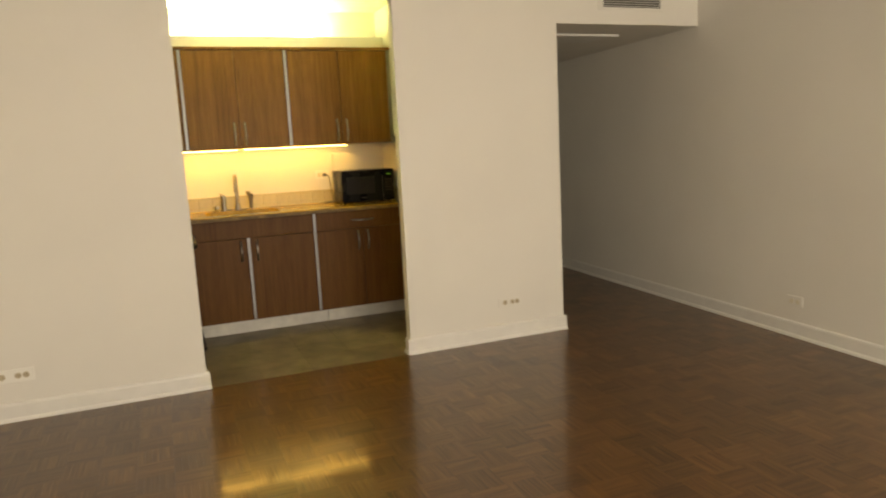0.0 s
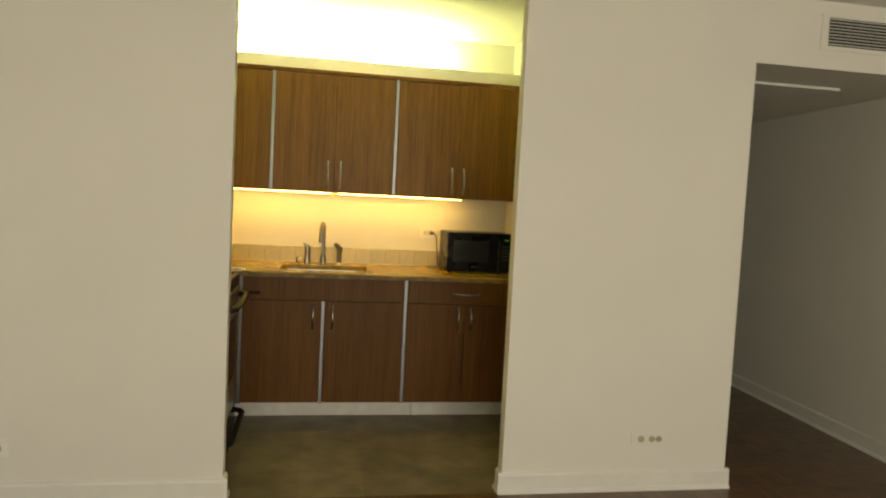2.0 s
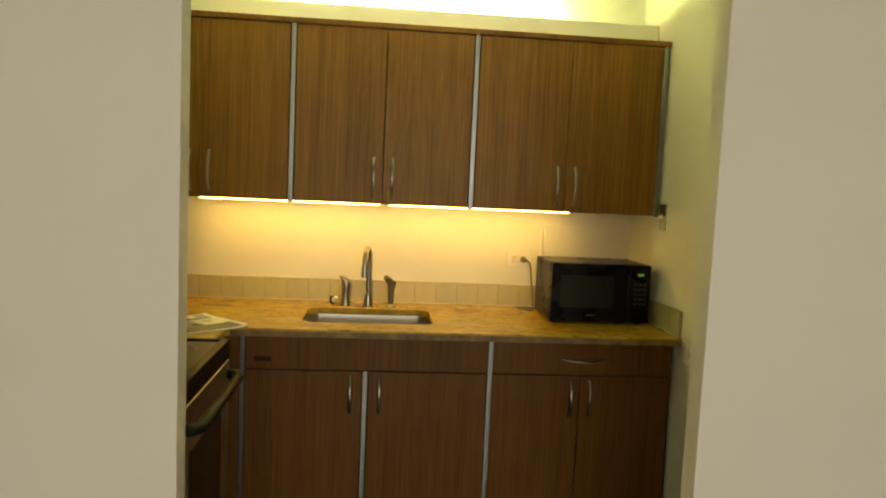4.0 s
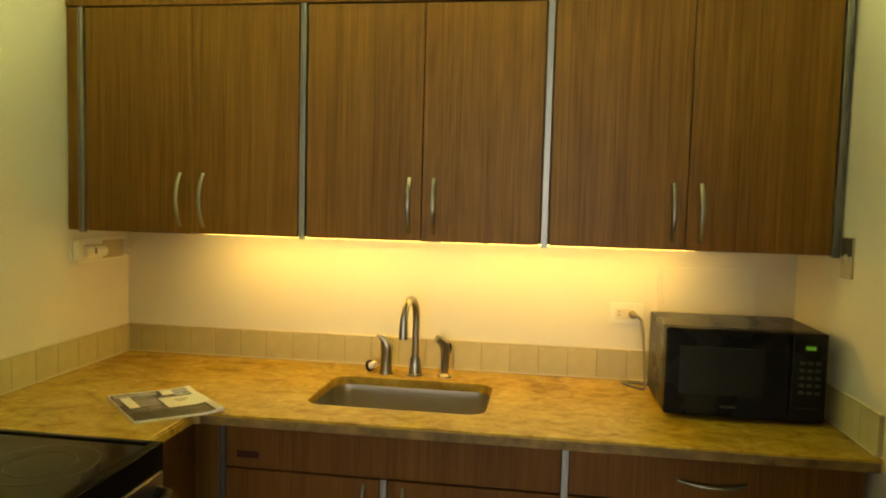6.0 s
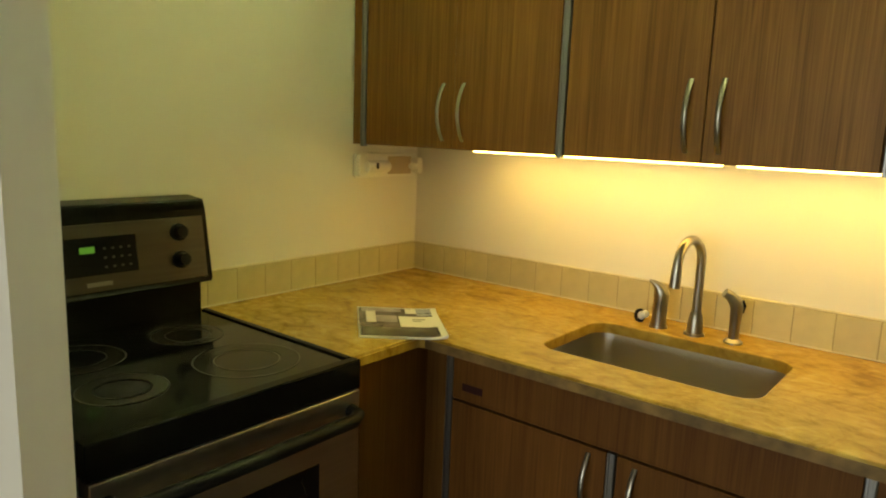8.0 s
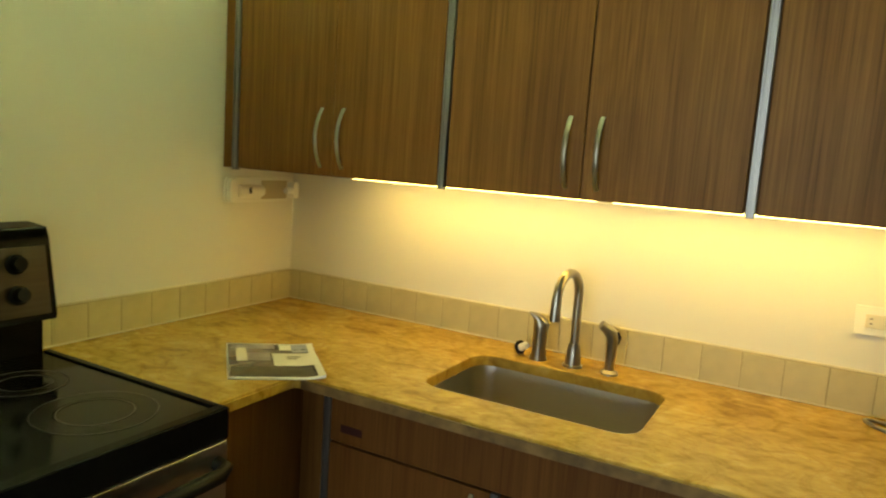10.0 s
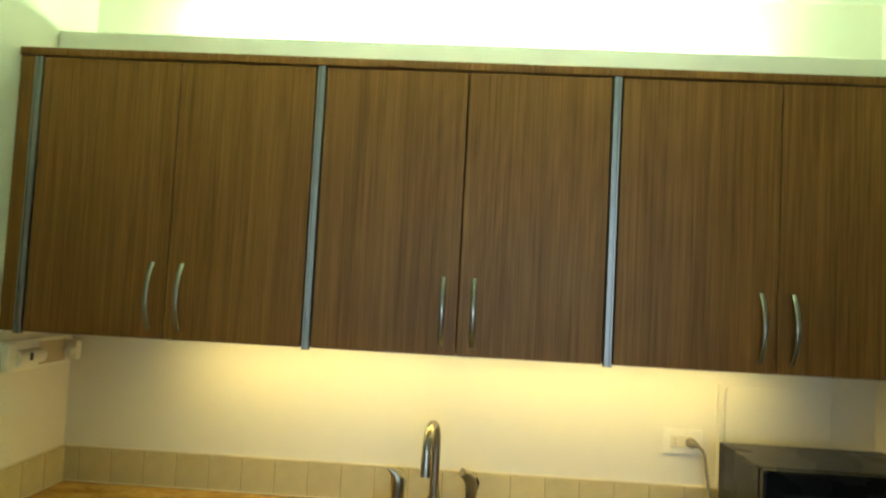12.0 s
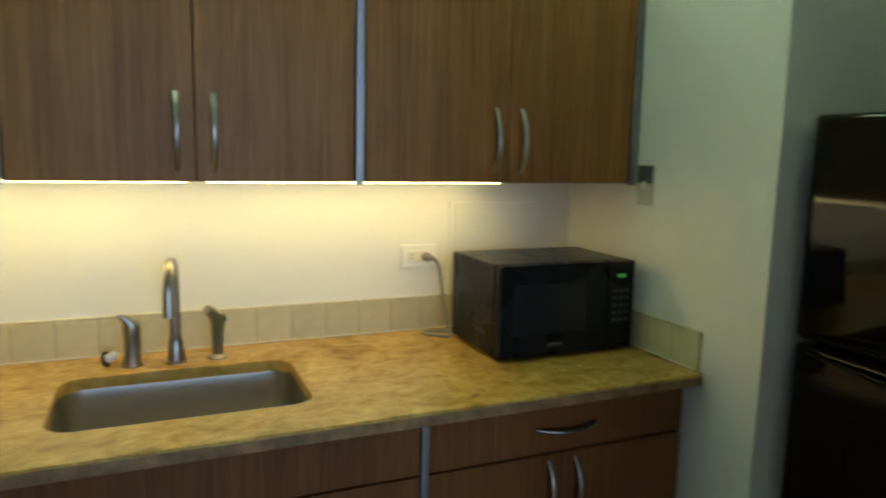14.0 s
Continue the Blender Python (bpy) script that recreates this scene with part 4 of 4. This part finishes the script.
def chamfered(w, h, d, c):
    """A tile lying in x and z, its back at y 0 and its face at -d."""
    own = bmesh.new()
    lo = [own.verts.new(p) for p in ((-w / 2, 0, 0), (w / 2, 0, 0), (w / 2, 0, h), (-w / 2, 0, h))]
    mid = [own.verts.new((p.co.x, -d + c, p.co.z)) for p in lo]
    hi = [own.verts.new((v.co.x * (1 - 2 * c / w), -d, c + v.co.z * (1 - 2 * c / h))) for v in lo]
    for a, b in ((lo, mid), (mid, hi)):
        for k in range(4):
            own.faces.new((a[k], a[(k + 1) % 4], b[(k + 1) % 4], b[k]))
    own.faces.new(hi)
    bmesh.ops.recalc_face_normals(own, faces=own.faces)
    me = bpy.data.meshes.new("splash_tile")
    own.to_mesh(me)
    own.free()
    me.materials.append(SPLASH)
    return me


def splash(name, bed, start, step, count, turn, cut_first, beads):
    """A row of tiles on a thin mortar bed. start: the first tile's left end; step: the way along the wall."""
    s = thing(name, start, "row of beige stone splash tiles above the worktop", "splashback")
    part("mortar", bed, SPLASH_JOINT, s)
    for bead in beads:
        part("caulk_bead", box(*bead, 0.0012, 1), CAULK, s, "thin ivory caulk line")
    w = 0.1008
    full, short = chamfered(w - 0.002, 0.099, 0.010, 0.0015), chamfered(cut_first - 0.002, 0.099, 0.010, 0.0015)
    at = 0.0
    for k in range(count):
        wide = cut_first if k == 0 else w
        ob = new("tile", short if k == 0 else full)
        ob.parent = s
        ob.matrix_basis = Matrix.Translation(Vector(step) * (at + wide / 2) + Vector((0, 0, random.uniform(-0.0006, 0.0006)))) @ pose(0, 0, 0.0008, 0, random.uniform(-0.3, 0.3), turn + random.uniform(-0.4, 0.4))
        at += wide
    return s


TZ = CT + 0.0015
splash("back_splash", box(KL + 0.011, KR - 0.012, KB - 0.0118, KB - 0.0005, TZ, TZ + 0.101), (KL + 0.012, KB - 0.003, TZ), (1, 0, 0), 24, 0, 0.046, ((KL + 0.014, KR - 0.014, KB - 0.012, KB - 0.0005, TZ + 0.1015, TZ + 0.105), (KL + 0.016, KR - 0.016, KB - 0.017, KB - 0.0135, TZ - 0.001, TZ + 0.003)))
splash("left_splash", box(KL + 0.0005, KL + 0.0118, 5.072, KB - 0.001, TZ, TZ + 0.101), (KL + 0.003, 5.09, TZ), (0, 1, 0), 10, 90, 0.035, ((KL + 0.0005, KL + 0.012, 5.075, KB - 0.014, TZ + 0.1015, TZ + 0.105), (KL + 0.0135, KL + 0.017, 5.09, KB - 0.018, TZ - 0.001, TZ + 0.003)))
splash("right_splash", box(KR - 0.0118, KR - 0.0005, 5.395, KB - 0.001, TZ, TZ + 0.101), (KR - 0.003, 6.035, TZ), (0, -1, 0), 7, -90, 0.035, ((KR - 0.012, KR - 0.0005, 5.396, KB - 0.014, TZ + 0.1015, TZ + 0.105), (KR - 0.017, KR - 0.0135, 5.40, KB - 0.018, TZ - 0.001, TZ + 0.003)))

# ---- floor pieces, last ----
KT = 0.305
for ix in range(12):
    for iy in range(6):
        x0, y0 = max(-0.670 + KT * ix, KL), WY + KT * iy
        x1, y1 = min(-0.670 + KT * (ix + 1), CX - 0.092), min(y0 + KT, KB)
        if x1 - x0 < 0.02 or y1 - y0 < 0.02:
            continue
        part("floor_tile", box(x0 + 0.0008, x1 - 0.0008, y0 + 0.0008, y1 - 0.0008, -0.004, random.uniform(-0.0004, 0.0), 0.0008, 1), SLATE, kitchen_floor)

SQ, FINGERS = 0.1524, 5


def parquet_block(along_x):
    own = bmesh.new()
    fw = SQ / FINGERS
    def vert(a, b, z):
        return own.verts.new((a, b, z) if along_x else (-b, a, z))

    low = [(vert(-SQ / 2, -SQ / 2 + f * fw, -0.010), vert(SQ / 2, -SQ / 2 + f * fw, -0.010)) for f in range(FINGERS + 1)]
    for f in range(FINGERS):
        a, b0, b1, c = SQ / 2 - 0.0001, -SQ / 2 + f * fw + 0.0001, -SQ / 2 + (f + 1) * fw - 0.0001, 0.0002
        rings = [[low[f][0], low[f][1], low[f + 1][1], low[f + 1][0]]]
        for inset, z in ((0, -c), (c, 0.0)):
            rings.append([vert(-a + inset, b0 + inset, z), vert(a - inset, b0 + inset, z), vert(a - inset, b1 - inset, z), vert(-a + inset, b1 - inset, z)])
        for r0, r1 in zip(rings, rings[1:]):
            for k in range(4):
                own.faces.new((r0[k], r0[(k + 1) % 4], r1[(k + 1) % 4], r1[k]))
        own.faces.new(rings[-1])
    me = bpy.data.meshes.new("parquet_block")
    own.to_mesh(me)
    own.free()
    me.materials.append(PARQUET_X if along_x else PARQUET_Y)
    return me


BLOCKS = (parquet_block(True), parquet_block(False))
floor_ob = bpy.data.objects["floor"]
FO = ORIGIN["floor"]
near, far = 0, {0: ([], []), 1: ([], [])}
rows_y = [WY - 0.002 - SQ / 2 - SQ * k for k in range(46)] + [WY - 0.002 + SQ / 2 + SQ * k for k in range(31)]
for jy, y in enumerate(rows_y):
    row = round((y - WY) / SQ)
    for ix in range(34):
        x = LW + 0.02 + SQ * (ix + 0.5)
        if y > WY + 0.02 and x < CX + 0.01 or x - SQ / 2 > rx(y) - 0.005 or y < SOUTH:
            continue
        kind = (ix + row) % 2
        tilt = (random.uniform(-0.0018, 0.0018), random.uniform(-0.0018, 0.0018))
        if near < 300 and 2.4 < y < WY + 0.02 and -0.3 < x < 2.7:
            ob = new("parquet_block", BLOCKS[kind])
            ob.parent = floor_ob
            ob.matrix_basis = Matrix.Translation(Vector((x, y, 0.0)) - FO) @ Euler((tilt[0], tilt[1], 0)).to_matrix().to_4x4()
            near += 1
        else:
            vs, fs = far[kind]
            base = len(vs)
            me = BLOCKS[kind]
            vs.extend((v.co.x + x, v.co.y + y, v.co.z + v.co.x * -tilt[1] + v.co.y * tilt[0]) for v in me.vertices)
            fs.extend(tuple(base + i for i in p.vertices) for p in me.polygons)
for kind in (0, 1):
    me = bpy.data.meshes.new("parquet_field")
    me.from_pydata([(a - FO.x, b - FO.y, c - FO.z) for a, b, c in far[kind][0]], [], far[kind][1])
    me.materials.append(BLOCKS[kind].materials[0])
    ob = new("parquet_field", me)
    ob.parent = floor_ob
    tagged(ob, "", "", "", "stuff")
